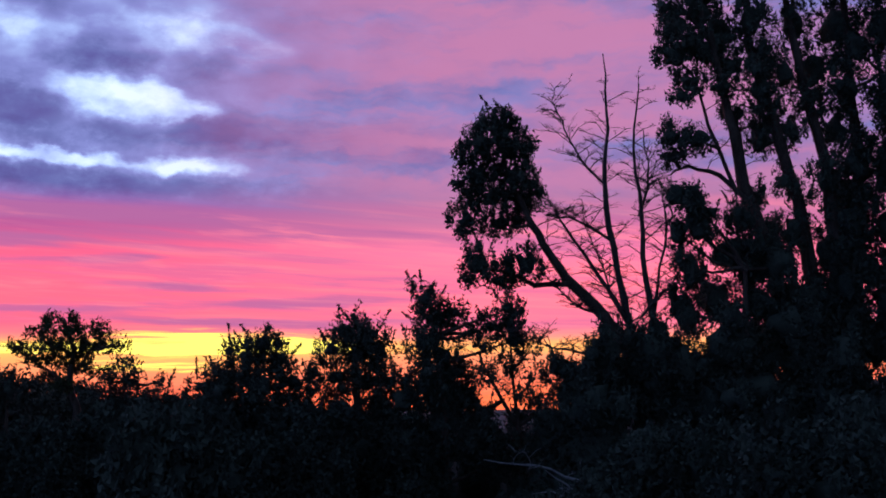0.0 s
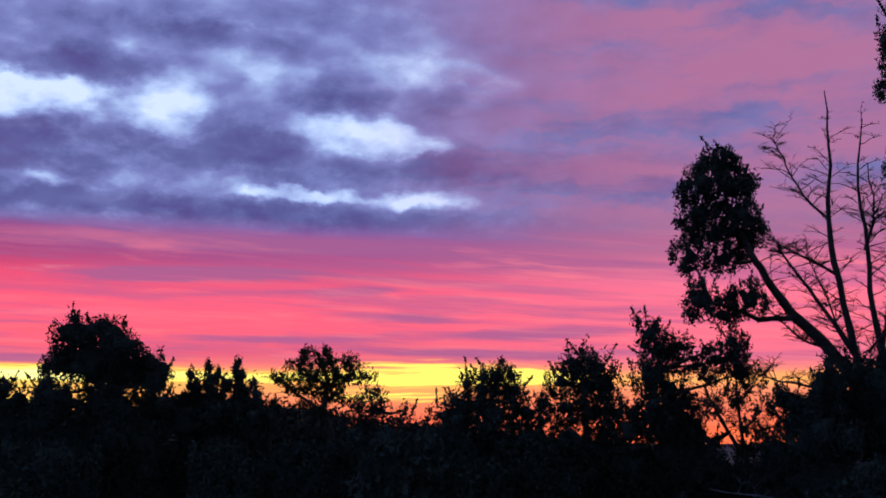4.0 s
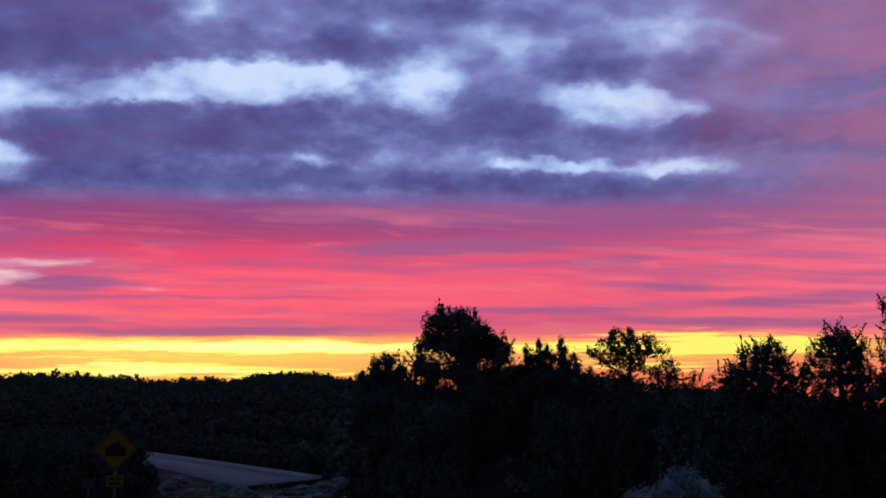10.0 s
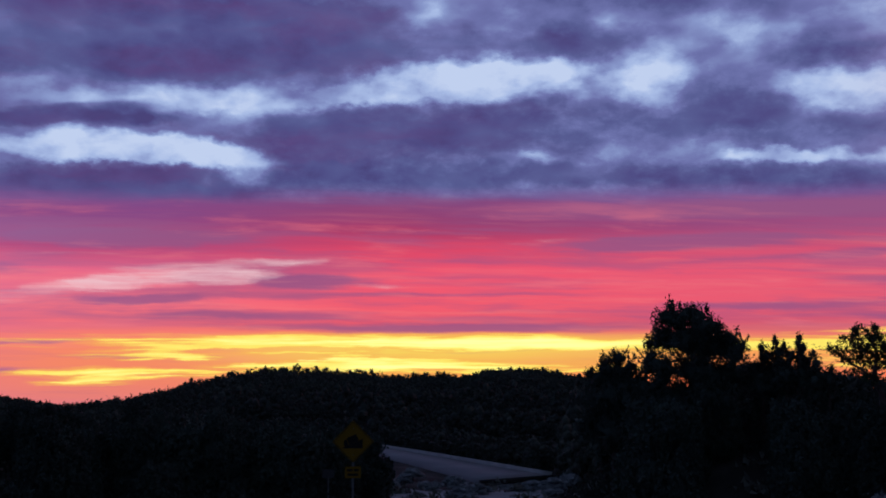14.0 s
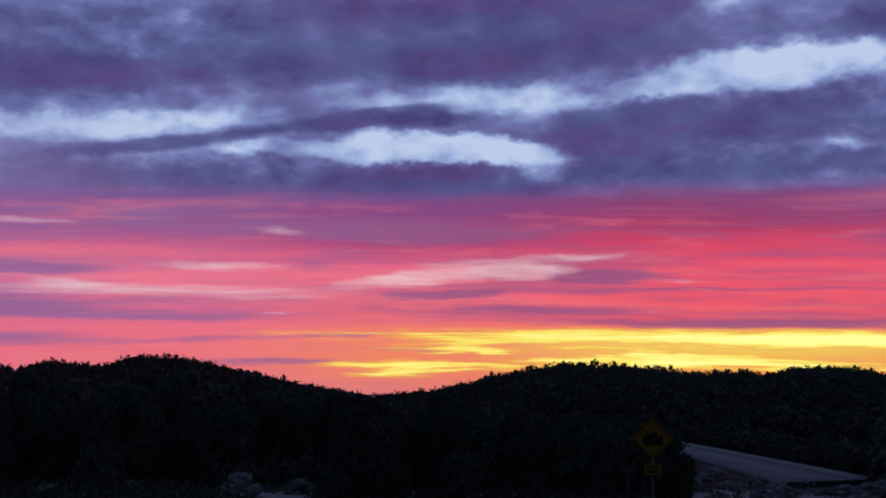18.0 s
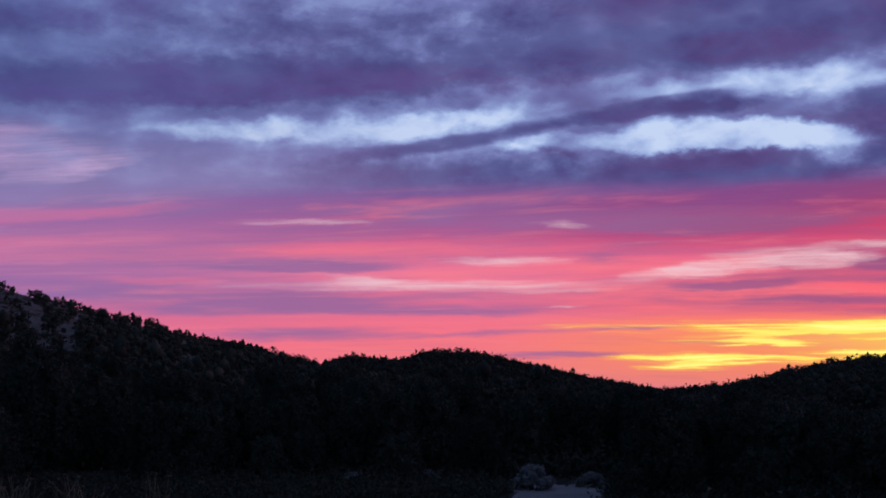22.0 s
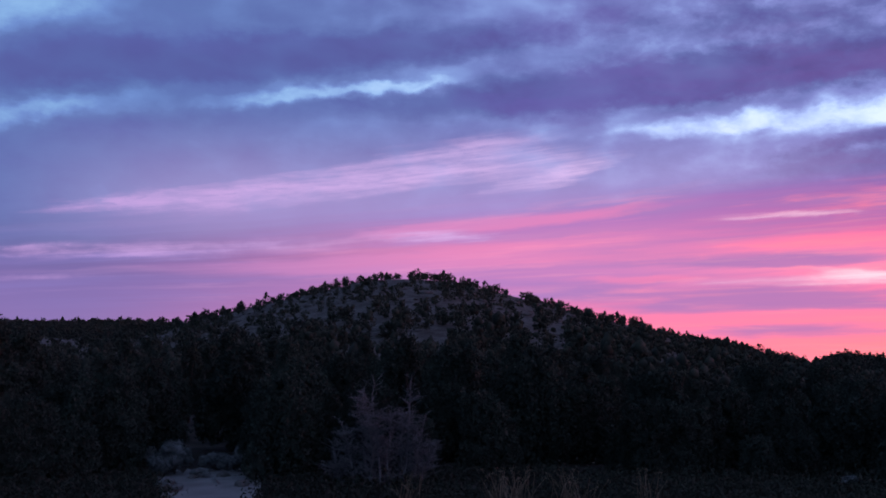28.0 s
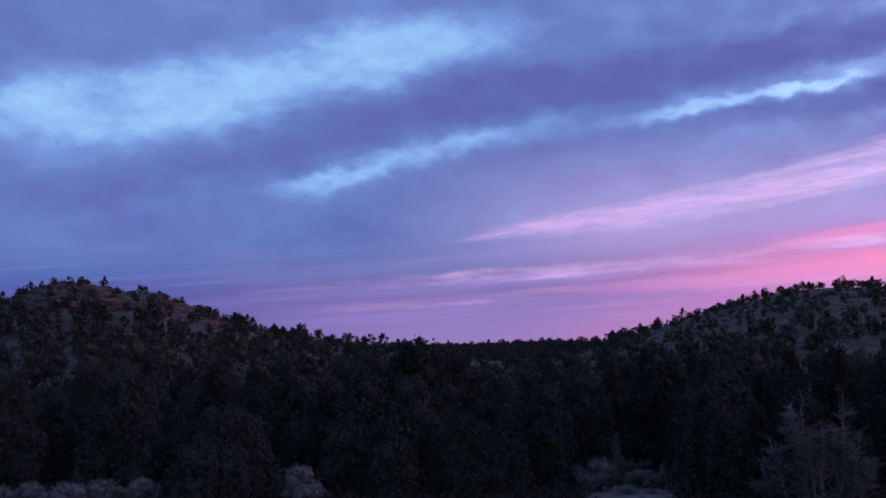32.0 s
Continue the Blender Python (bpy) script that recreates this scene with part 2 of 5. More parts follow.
# pale, rosy veils low down
VEILS_MIDDLE = [
    (48.1, 4.37, 5.1, 0.42, -0.06, 1.1), (42.9, 4.53, 1.7, 0.28, -0.02, 0.7), (44.5, 5.16, 5.4, 0.2, -0.05, 0.7), (41.0, 5.18, 1.7, 0.25, -0.02, 0.6), (29.7, 5.71, 1.7, 0.31, 0.0, 0.35),
    (36.5, 4.08, 1.4, 0.2, -0.01, 0.6), (30.7, 5.12, 0.6, 0.23, -0.0, 0.3), (28.3, 6.33, 1.7, 0.14, 0.0, 0.35),
]
VEILS_KNOLL = [
    (69.1, 6.42, 4.0, 0.17, -0.02, 0.9), (56.5, 6.39, 1.3, 0.23, -0.01, 0.8), (60.0, 4.53, 3.1, 0.28, 0.0, 0.9), (63.5, 3.31, 9.4, 0.28, -0.01, 1.1), (67.2, 3.67, 2.0, 0.28, 0.03, 0.7),
    (56.6, 2.31, 1.1, 0.11, -0.01, 0.6), (47.8, 4.47, 3.7, 0.25, -0.08, 0.95), (51.8, 3.89, 2.6, 0.25, -0.06, 0.8), (44.7, 4.29, 1.7, 0.25, 0.05, 0.7), (52.9, 5.47, 5.7, 0.17, -0.04, 0.35),
    (57.4, 3.03, 4.3, 0.14, -0.01, 0.5),
]
VEILS_LEFT = [
    (81.1, 8.44, 3.4, 0.4, -0.25, 0.7), (86.7, 5.46, 2.3, 0.23, -0.04, 0.5), (85.3, 8.91, 4.6, 0.62, -0.16, 0.4), (91.2, 8.28, 8.6, 0.85, -0.16, 1.2), (84.6, 10.33, 5.2, 0.51, -0.13, 0.6),
    (81.0, 8.9, 4.0, 0.62, -0.16, 0.7), (87.2, 5.68, 2.8, 0.28, -0.0, 0.6), (100.6, 7.43, 6.3, 0.4, -0.14, 0.5), (95.9, 5.18, 11.4, 0.45, -0.04, 0.5), (100.9, 7.15, 5.1, 0.45, -0.12, 0.7),
    (103.8, 4.56, 10.8, 0.4, -0.03, 0.6), (109.5, 3.3, 10.8, 0.34, -0.02, 0.5),
]
# bars of shadowed cloud inside the red
BARS_RIGHT = [
    (3.1, 3.35, 4.5, 0.34, 0.01, 0.9), (5.3, 2.22, 6.5, 0.25, 0.0, 0.9), (3.9, 6.71, 6.3, 0.42, 0.04, 0.7), (22.2, 6.11, 4.3, 0.31, -0.02, 0.5), (15.2, 7.62, 10.0, 0.45, 0.02, 0.8),
    (19.7, 5.25, 8.5, 0.25, -0.02, 0.5), (0.1, 4.47, 4.3, 0.34, 0.01, 0.6), (12.5, 3.07, 8.5, 0.28, -0.01, 0.6), (13.3, 5.46, 2.0, 0.23, -0.02, 0.7),
]
BARS_MIDDLE = [
    (49.2, 6.35, 4.8, 0.45, -0.04, 0.7), (21.5, 6.15, 6.6, 0.4, -0.0, 1.1), (40.1, 4.35, 3.1, 0.31, -0.01, 0.9), (48.6, 3.34, 4.0, 0.25, -0.02, 0.8), (44.2, 2.65, 4.8, 0.25, -0.0, 0.9),
    (34.0, 2.01, 9.4, 0.25, -0.0, 1.1), (11.2, 4.06, 3.1, 0.25, 0.02, 0.8), (34.3, 3.7, 9.4, 0.14, -0.0, 0.5), (11.0, 2.45, 5.7, 0.2, 0.02, 0.8), (18.6, 2.96, 7.4, 0.17, 0.03, 0.5),
    (24.0, 7.7, 9.4, 0.45, 0.01, 0.8), (49.3, 0.56, 4.0, 0.14, -0.0, 0.5), (36.5, 6.81, 4.6, 0.17, 0.02, 0.4),
]
BARS_KNOLL = [
    (49.2, 6.28, 6.8, 0.37, -0.01, 0.9), (62.8, 6.81, 1.9, 0.51, -0.03, 0.8), (67.3, 7.09, 6.6, 0.51, -0.04, 0.5), (70.1, 4.29, 4.3, 0.34, 0.0, 0.9), (70.3, 2.42, 6.5, 0.57, -0.02, 1.0),
    (61.8, 2.0, 5.4, 0.23, -0.01, 0.9), (70.2, 0.88, 4.8, 0.31, -0.04, 0.9), (61.8, 0.9, 7.1, 0.17, -0.04, 0.5), (56.3, -0.07, 4.2, 0.17, -0.03, 0.7), (52.3, 1.35, 2.8, 0.14, -0.03, 0.5),
    (40.0, 4.32, 2.8, 0.37, 0.01, 0.6), (48.4, 3.34, 2.0, 0.23, -0.05, 0.7), (55.2, 4.6, 2.0, 0.28, -0.01, 0.6), (64.5, 0.05, 5.7, 0.11, -0.0, 0.4),
]
BARS_LEFT = [
    (81.6, 5.55, 6.3, 0.31, -0.05, 0.5), (76.7, 6.78, 3.7, 0.37, -0.06, 0.6), (83.5, 7.39, 5.7, 0.51, -0.09, 0.5), (79.4, 2.65, 4.8, 0.34, -0.04, 0.7), (70.8, 4.06, 4.8, 0.23, -0.01, 0.6),
    (73.0, 2.08, 5.7, 0.34, -0.05, 0.5), (80.4, 7.15, 8.0, 0.4, -0.09, 0.6), (101.4, 4.47, 7.1, 0.28, -0.02, 0.3), (83.3, 2.71, 5.7, 0.34, -0.03, 0.4),
]
# rosy bands that slant up towards the glow
BLUSH = [
    (63.8, 5.07, 4.6, 0.37, -0.0, 0.6), (65.8, 1.46, 7.4, 0.17, -0.01, 0.6), (54.9, 1.92, 7.4, 0.31, -0.03, 0.6), (76.7, 3.38, 3.4, 0.2, -0.01, 1.0), (82.9, 4.23, 9.1, 0.28, -0.05, 0.6),
    (84.2, 6.28, 6.3, 0.37, -0.08, 0.7), (67.4, 5.08, 5.1, 0.37, -0.0, 0.9), (83.2, 4.97, 8.5, 0.62, -0.08, 0.6), (80.4, 6.47, 6.3, 0.25, -0.11, 0.5), (94.5, 4.08, 8.5, 0.42, -0.04, 0.5),
    (91.4, 4.1, 5.7, 0.45, -0.06, 0.5), (88.0, 5.81, 3.1, 0.28, -0.1, 0.8),
]
# the yellow slits where the sun went down, and shreds of ember-coloured cloud across them
YELLOW_STREAKS = [
    (38.7, 1.3, 13.6, 0.34, -0.0, 1.1), (28.3, 1.14, 7.4, 0.31, 0.0, 1.1), (34.8, 0.02, 9.9, 0.31, 0.0, 1.1), (49.8, -0.23, 4.0, 0.25, 0.0, 1.0), (47.2, 0.67, 3.7, 0.23, -0.0, 0.7),
    (44.6, 0.33, 3.7, 0.2, -0.0, 0.7), (18.6, 1.17, 5.7, 0.25, 0.0, 0.7), (9.8, 1.04, 3.4, 0.23, 0.01, 1.0), (10.4, 1.05, 2.8, 0.23, -0.0, 0.9), (4.8, 0.99, 1.4, 0.23, 0.0, 0.8),
    (18.0, 1.12, 3.4, 0.17, -0.0, 0.6), (37.9, 0.46, 4.5, 0.34, 0.01, 0.9), (50.6, -0.58, 2.3, 0.17, -0.0, 0.7), (10.4, 1.29, 6.1, 0.54, 0.0, 0.96), (4.1, 1.17, 2.0, 0.45, 0.01, 0.84),
    (12.6, 0.35, 4.1, 0.36, 0.01, 0.6),
]
EMBERS = [
    (41.4, 0.47, 2.5, 0.17, -0.0, 1.0), (30.3, 0.75, 2.0, 0.11, 0.0, 0.9), (47.0, 0.3, 2.3, 0.11, -0.0, 0.8), (35.9, 0.58, 2.0, 0.11, -0.0, 0.7), (24.1, 0.63, 3.4, 0.14, 0.0, 0.7),
    (46.1, 0.25, 3.1, 0.14, -0.03, 0.9), (45.0, 0.87, 2.0, 0.11, -0.04, 0.6), (31.3, 0.64, 2.3, 0.14, 0.01, 0.8),
]


def field(rows, vec):
    total = None
    for az, el, w, h, slant, weight in rows:
        p = K.math("MULTIPLY", K.patch(vec, az, el, w, h, slant), weight)
        total = p if total is None else K.math("ADD", total, p)
    return total


ragged = K.math("SUBTRACT", fray, 0.5)
left = K.step(azim, 66.0, 110.0)
far_right = K.step(azim, 16.0, -4.0)
curd = K.noise(K.vmath("MULTIPLY", K.vmath("ADD", flat, K.vmath("MULTIPLY", warp, (0.5, 0.5, 0))), (0.85, 1.5, 1)), 1.0, 6, 0.62)
dark = field(DARK_RIGHT + DARK_MIDDLE + DARK_KNOLL + DARK_LEFT, wv)
gaps = field(GAPS_RIGHT + GAPS_MIDDLE + GAPS_KNOLL + GAPS_LEFT, wv)
ripple = K.noise(K.vmath("MULTIPLY", K.vmath("ADD", band, (3, 8, 1)), (0.42, 1.9, 1)), 1.0, 4, 0.55, True)
lowwarp = K.vmath("ADD", K.vmath("ADD", flat, K.vmath("MULTIPLY", warp, (1.0, 0.12, 0))), K.vmath("MULTIPLY", K.vmath("SUBTRACT", ripple, (0.5, 0.5, 0.5)), (3.0, 0.4, 0)))
strands = K.noise(K.vmath("MULTIPLY", K.vmath("ADD", band, (5, 17, 2)), (0.13, 2.5, 1)), 1.0, 5, 0.6)
hair = K.noise(K.vmath("MULTIPLY", K.vmath("ADD", band, (9, 27, 5)), (0.22, 5.2, 1)), 1.0, 4, 0.55)
veil = field(VEILS_MIDDLE + VEILS_KNOLL + VEILS_LEFT, lowwarp)
bars = field(BARS_RIGHT + BARS_MIDDLE + BARS_KNOLL + BARS_LEFT, lowwarp)
blush = field(BLUSH, lowwarp)
# the clouds' frayed edges, calmer where they thin out to either side
calm = K.math("SUBTRACT", 1.0, K.math("ADD", K.math("MULTIPLY", left, 0.55), K.math("MULTIPLY", far_right, 0.5)))
puffs = K.math("SUBTRACT", 0.47, lumps.outputs["Distance"])
edge = K.math("ADD", K.math("MULTIPLY", ragged, 1.0), K.math("ADD", K.math("MULTIPLY", K.math("SUBTRACT", curd, 0.5), 0.7), K.math("MULTIPLY", K.math("SUBTRACT", heap, 0.5), 0.4)))
edge = K.math("MULTIPLY", edge, calm)
clear = K.step(K.math("SUBTRACT", K.math("ADD", K.math("MINIMUM", gaps, 1.05), edge), K.math("MULTIPLY", K.math("MULTIPLY", puffs, calm), 0.45)), K.math("SUBTRACT", 0.16, K.math("MULTIPLY", left, 0.3)), K.math("ADD", 1.3, K.math("MULTIPLY", left, 0.22)))
clear = K.math("MULTIPLY", clear, K.math("ADD", 0.12, K.math("MULTIPLY", K.math("ADD", K.math("MULTIPLY", heap, 0.4), K.math("MULTIPLY", curd, 0.6)), 1.66)))
heavy = K.step(K.math("ADD", dark, edge), K.math("SUBTRACT", 0.0, K.math("MULTIPLY", left, 0.2)), K.math("ADD", 1.0, K.math("MULTIPLY", left, 0.3)))
# thickness of the cloud deck, from clear to heavy
thick = K.math("ADD", K.math("MULTIPLY", heavy, 0.34), K.math("MULTIPLY", clear, -0.54))
thick = K.math("ADD", thick, K.math("ADD", 0.66, K.math("MULTIPLY", far_right, 0.10)))
thick = K.math("ADD", thick, K.math("MULTIPLY", K.math("MULTIPLY", puffs, calm), 0.30))
thick = K.math("ADD", thick, K.math("MULTIPLY", edge, 0.36))
small = K.vmath("ADD", flat, K.vmath("MULTIPLY", warp, (0.5, 0.3, 0)))
thick = K.math("ADD", thick, K.math("MULTIPLY", K.step(K.math("ADD", field(STREAKS, small), K.math("MULTIPLY", edge, 0.9)), 0.1, 0.95), 0.42))
deck = K.ramp(K.math("MULTIPLY", thick, 0.95), [(0.0, (198, 214, 246)), (0.14, (172, 192, 235)), (0.32, (140, 156, 208)), (0.50, (113, 119, 177)), (0.70, (91, 97, 152)), (0.88, (81, 81, 138)), (1.0, (75, 70, 125))])
blue = K.ramp(thick, [(0.0, (156, 200, 246)), (0.2, (140, 182, 236)), (0.4, (116, 148, 214)), (0.6, (100, 124, 188)), (0.8, (93, 110, 177)), (1.0, (90, 97, 166))], gain=0.64)
deck = K.mix(K.step(azim, 62.0, 104.0), deck, blue)
# light from below stains the thicker parts
stain = K.math("MULTIPLY", K.step(hue, 0.42, 0.72), K.step(thick, 0.35, 0.75))
rose = K.mix(K.step(azim, 52.0, 100.0), lin((104, 64, 122)), lin((88, 84, 160)))
deck = K.mix(K.math("MULTIPLY", stain, K.math("ADD", 0.1, K.math("MULTIPLY", K.math("SUBTRACT", K.step(azim, 24.0, 42.0), K.step(azim, 74.0, 100.0)), 0.34))), deck, rose)
deck = K.mix(K.math("MULTIPLY", K.math("MULTIPLY", far_right, K.step(hue, 0.26, 0.6)), 0.92), deck, lin((166, 106, 144)))
lilac = K.math("MULTIPLY", K.math("MULTIPLY", K.step(elev, 12.5, 6.0), K.step(azim, 58.0, 74.0)), K.step(azim, 112.0, 96.0))
deck = K.mix(K.math("MULTIPLY", lilac, 0.62), deck, lin((164, 140, 188)))
floor_el = K.math("SUBTRACT", 8.5, K.math("MULTIPLY", K.step(azim, 56.0, 108.0), 3.2))
soft = K.math("ADD", 0.85, K.math("MULTIPLY", left, 1.2))
lift = K.math("ADD", K.math("SUBTRACT", elev, floor_el), K.math("ADD", K.math("MULTIPLY", shift, 0.5), K.math("MULTIPLY", K.math("SUBTRACT", dark, 0.5), 0.35)))
above = K.step(K.math("DIVIDE", lift, soft), -1.0, 1.0)
red_zone = K.math("MULTIPLY", K.step(elev, 9.3, 6.5), K.step(elev, 1.6, 2.4))
tn = K.math("MULTIPLY", K.math("SUBTRACT", thin, 0.5), 0.9)
bar_col = K.mix(left, K.mix(K.step(azim, 44.0, 62.0), lin((152, 88, 136)), lin((150, 104, 158))), lin((126, 118, 184)))
bf = K.step(K.math("ADD", bars, tn), 0.08, 0.75)
colour = K.mix(K.math("MULTIPLY", bf, 0.8), colour, bar_col)
mf = K.math("MULTIPLY", K.step(broad_bar, K.math("SUBTRACT", 0.49, K.math("MULTIPLY", K.math("MULTIPLY", K.step(azim, 46.0, 60.0), K.step(azim, 100.0, 80.0)), 0.11)), 0.64), red_zone)
colour = K.mix(K.math("MULTIPLY", mf, K.math("SUBTRACT", 0.5, K.math("MULTIPLY", left, 0.36))), colour, bar_col)
sf = K.math("MULTIPLY", K.step(thin, 0.52, 0.67), red_zone)
colour = K.mix(K.math("MULTIPLY", sf, K.math("SUBTRACT", 0.26, K.math("MULTIPLY", left, 0.24))), colour, bar_col)
pf = K.math("MULTIPLY", K.step(thin, 0.47, 0.26), red_zone)
colour = K.mix(K.math("MULTIPLY", pf, K.math("SUBTRACT", 0.22, K.math("MULTIPLY", left, 0.18))), colour, K.mix(left, lin((255, 140, 140)), lin((214, 166, 214))))
swell = K.noise(K.vmath("MULTIPLY", K.vmath("ADD", band, (60, 20, 4)), (0.10, 0.8, 1)), 1.0, 5, 0.58)
sw = K.math("SUBTRACT", 0.42, K.math("MULTIPLY", left, 0.36))
colour = K.mix(K.math("MULTIPLY", K.math("MULTIPLY", K.step(swell, 0.50, 0.70), red_zone), sw), colour, bar_col)
colour = K.mix(K.math("MULTIPLY", K.math("MULTIPLY", K.step(swell, 0.47, 0.28), red_zone), sw), colour, K.mix(left, lin((255, 128, 138)), lin((214, 166, 214))))
# fine strands, rosy and grey
fs = K.math("MULTIPLY", K.step(elev, 9.0, 6.0), K.math("SUBTRACT", 0.13, K.math("MULTIPLY", left, 0.12)))
colour = K.mix(K.math("MULTIPLY", K.step(strands, 0.53, 0.68), fs), colour, bar_col)
colour = K.mix(K.math("MULTIPLY", K.math("MULTIPLY", K.step(strands, 0.47, 0.30), fs), K.step(elev, 7.0, 4.5)), colour, K.mix(left, lin((255, 158, 150)), lin((214, 166, 214))))
# yellow slits and ember shreds above the ridge
slit = field(YELLOW_STREAKS, lowwarp)
yf = K.step(K.math("ADD", K.math("SUBTRACT", slit, field(EMBERS, lowwarp)), K.math("ADD", K.math("MULTIPLY", K.math("SUBTRACT", strands, 0.5), 1.6), K.math("ADD", K.math("MULTIPLY", K.math("SUBTRACT", hair, 0.5), 2.0), K.math("MULTIPLY", tn, 0.5)))), -0.08, 0.75)
yf = K.math("MULTIPLY", yf, K.step(slit, 0.0, 0.2))
blaze = K.math("MULTIPLY", K.step(K.math("ADD", slit, K.math("MULTIPLY", K.math("SUBTRACT", hair, 0.5), 2.0)), 0.5, 1.5), K.step(azim, 16.0, 30.0))
colour = K.mix(yf, colour, K.mix(K.step(yf, 0.5, 1.0), lin((255, 188, 90)), K.mix(blaze, (1.08, 0.86, 0.15, 1), (1.3, 1.22, 0.42, 1))))
wispy = K.noise(K.vmath("MULTIPLY", lowwarp, (0.5, 2.2, 1)), 1.0, 5, 0.6)
vf = K.step(K.math("ADD", veil, K.math("ADD", K.math("MULTIPLY", K.math("ADD", tn, K.math("MULTIPLY", ragged, 0.7)), K.math("ADD", 0.5, left)), K.math("MULTIPLY", K.math("SUBTRACT", strands, 0.5), K.math("SUBTRACT", K.math("MULTIPLY", left, 0.9), 0.9)))), 0.1, 1.1)
vf = K.math("MULTIPLY", vf, K.math("MULTIPLY", K.step(veil, 0.02, 0.5), K.step(K.math("ADD", K.math("MULTIPLY", hair, K.math("SUBTRACT", 1.0, K.math("MULTIPLY", left, 0.9))), K.math("MULTIPLY", wispy, K.math("ADD", 0.5, K.math("MULTIPLY", left, 0.9)))), 0.5, 0.95, 0.4, 1.0)))
colour = K.mix(above, colour, deck)
cf = K.math("MULTIPLY", K.step(K.math("ADD", blush, K.math("MULTIPLY", tn, 0.6)), 0.05, 0.8), K.step(blush, 0.0, 0.25))
colour = K.mix(K.math("MULTIPLY", cf, 0.36), colour, K.mix(K.step(azim, 70.0, 98.0), lin((248, 118, 142)), lin((196, 128, 180))))
colour = K.mix(K.math("MULTIPLY", vf, K.math("SUBTRACT", 0.78, K.math("MULTIPLY", left, 0.2))), colour, K.mix(left, K.mix(K.step(azim, 62.0, 84.0), lin((246, 208, 216)), lin((196, 170, 212))), lin((188, 148, 202))))

# past the view: a dull, dark dusk overhead, blue to the sides and darkest opposite the glow
colour = K.mix(K.step(elev, 19.0, 40.0), colour, (0.036, 0.052, 0.1, 1))
towards = K.math("ADD", K.math("MULTIPLY", sep.outputs[0], -math.sin(radians(38))), K.math("MULTIPLY", sep.outputs[1], math.cos(radians(38))))
around = K.mix(K.step(towards, -0.75, 0.05), (0.025, 0.036, 0.075, 1), (0.13, 0.19, 0.35, 1))
around = K.mix(K.step(elev, 8.0, 40.0), around, (0.036, 0.052, 0.1, 1))
back = K.math("MAXIMUM", K.step(azim, 131.0, 160.0), K.step(azim, -22.0, -60.0))
colour = K.mix(back, colour, around)
bg = wt.nodes.new("ShaderNodeBackground")
wt.links.new(colour, bg.inputs[0])
bg.inputs[1].default_value = 1.0
out = wt.nodes.new("ShaderNodeOutputWorld")
wt.links.new(bg.outputs[0], out.inputs[0])

# ---------------------------------------------------------------- materials
def material(name, low, high, rough=0.9, scale=3.0, fine=30.0, bump=0.3, stretch=(1, 1, 1), metal=0.0, spread=0.0, sheen=0.0):
    """A surface whose colour wanders between two tones at a broad and a fine scale, with a fine relief."""
    m = bpy.data.materials.new(name)
    m.use_nodes = True
    t = m.node_tree
    k = Nodes(t)
    bsdf = t.nodes["Principled BSDF"]
    co = t.nodes.new("ShaderNodeTexCoord").outputs["Object"]
    v = k.vmath("MULTIPLY", co, stretch)
    a, b = k.noise(v, scale, 4), k.noise(v, fine, 3, 0.65)
    f = k.math("ADD", k.math("MULTIPLY", a, 0.65), k.math("MULTIPLY", b, 0.35))
    if spread:
        info = t.nodes.new("ShaderNodeObjectInfo")
        geo = t.nodes.new("ShaderNodeNewGeometry")
        f = k.math("ADD", f, k.math("MULTIPLY", k.math("SUBTRACT", info.outputs["Random"], 0.5), spread))
        f = k.math("ADD", f, k.math("MULTIPLY", k.math("SUBTRACT", geo.outputs["Random Per Island"], 0.5), spread))
    k.put(bsdf.inputs["Base Color"], k.mix(k.step(f, 0.3, 0.7), (*low, 1), (*high, 1)))
    k.put(bsdf.inputs["Roughness"], k.step(b, 0.2, 0.8, rough - 0.1, min(1.0, rough + 0.08)))
    bsdf.inputs["Metallic"].default_value = metal
    bsdf.inputs["Specular IOR Level"].default_value = 0.25
    n = t.nodes.new("ShaderNodeBump")
    n.inputs["Strength"].default_value, n.inputs["Distance"].default_value = bump, 0.02
    k.put(n.inputs["Height"], f)
    k.put(bsdf.inputs["Normal"], n.outputs[0])
    return m


NEEDLES = material("juniper_needles", (0.05, 0.07, 0.058), (0.112, 0.146, 0.116), 0.85, 1.2, 18, 0.1, spread=0.2)
PINE_NEEDLES = material("pinyon_needles", (0.03, 0.042, 0.02), (0.075, 0.095, 0.045), 0.7, 1.5, 20, 0.1, spread=0.35)
WOODLAND = material("woodland_green", (0.048, 0.06, 0.05), (0.11, 0.125, 0.095), 0.9, 0.05, 1.4, 0.1, spread=0.25)
BARK = material("shaggy_bark", (0.06, 0.045, 0.036), (0.17, 0.14, 0.12), 0.95, 5, 40, 0.8, (1, 1, 0.25))
DEADWOOD = material("weathered_wood", (0.2, 0.205, 0.22), (0.42, 0.44, 0.47), 0.9, 5, 45, 0.6, (1, 1, 0.2))
DRY_BARK = material("dry_grey_bark", (0.07, 0.06, 0.06), (0.17, 0.155, 0.155), 0.95, 5, 45, 0.6, (1, 1, 0.2))
SAGE = material("sage_leaves", (0.22, 0.25, 0.26), (0.44, 0.47, 0.48), 0.9, 3, 25, 0.1, spread=0.4)
SAGE_FAR = material("grey_scrub", (0.10, 0.11, 0.085), (0.24, 0.24, 0.2), 0.9, 0.4, 4, 0.1, spread=0.5)
STRAW = material("dry_grass", (0.26, 0.23, 0.16), (0.5, 0.45, 0.33), 0.85, 4, 30, 0.1, spread=0.5)
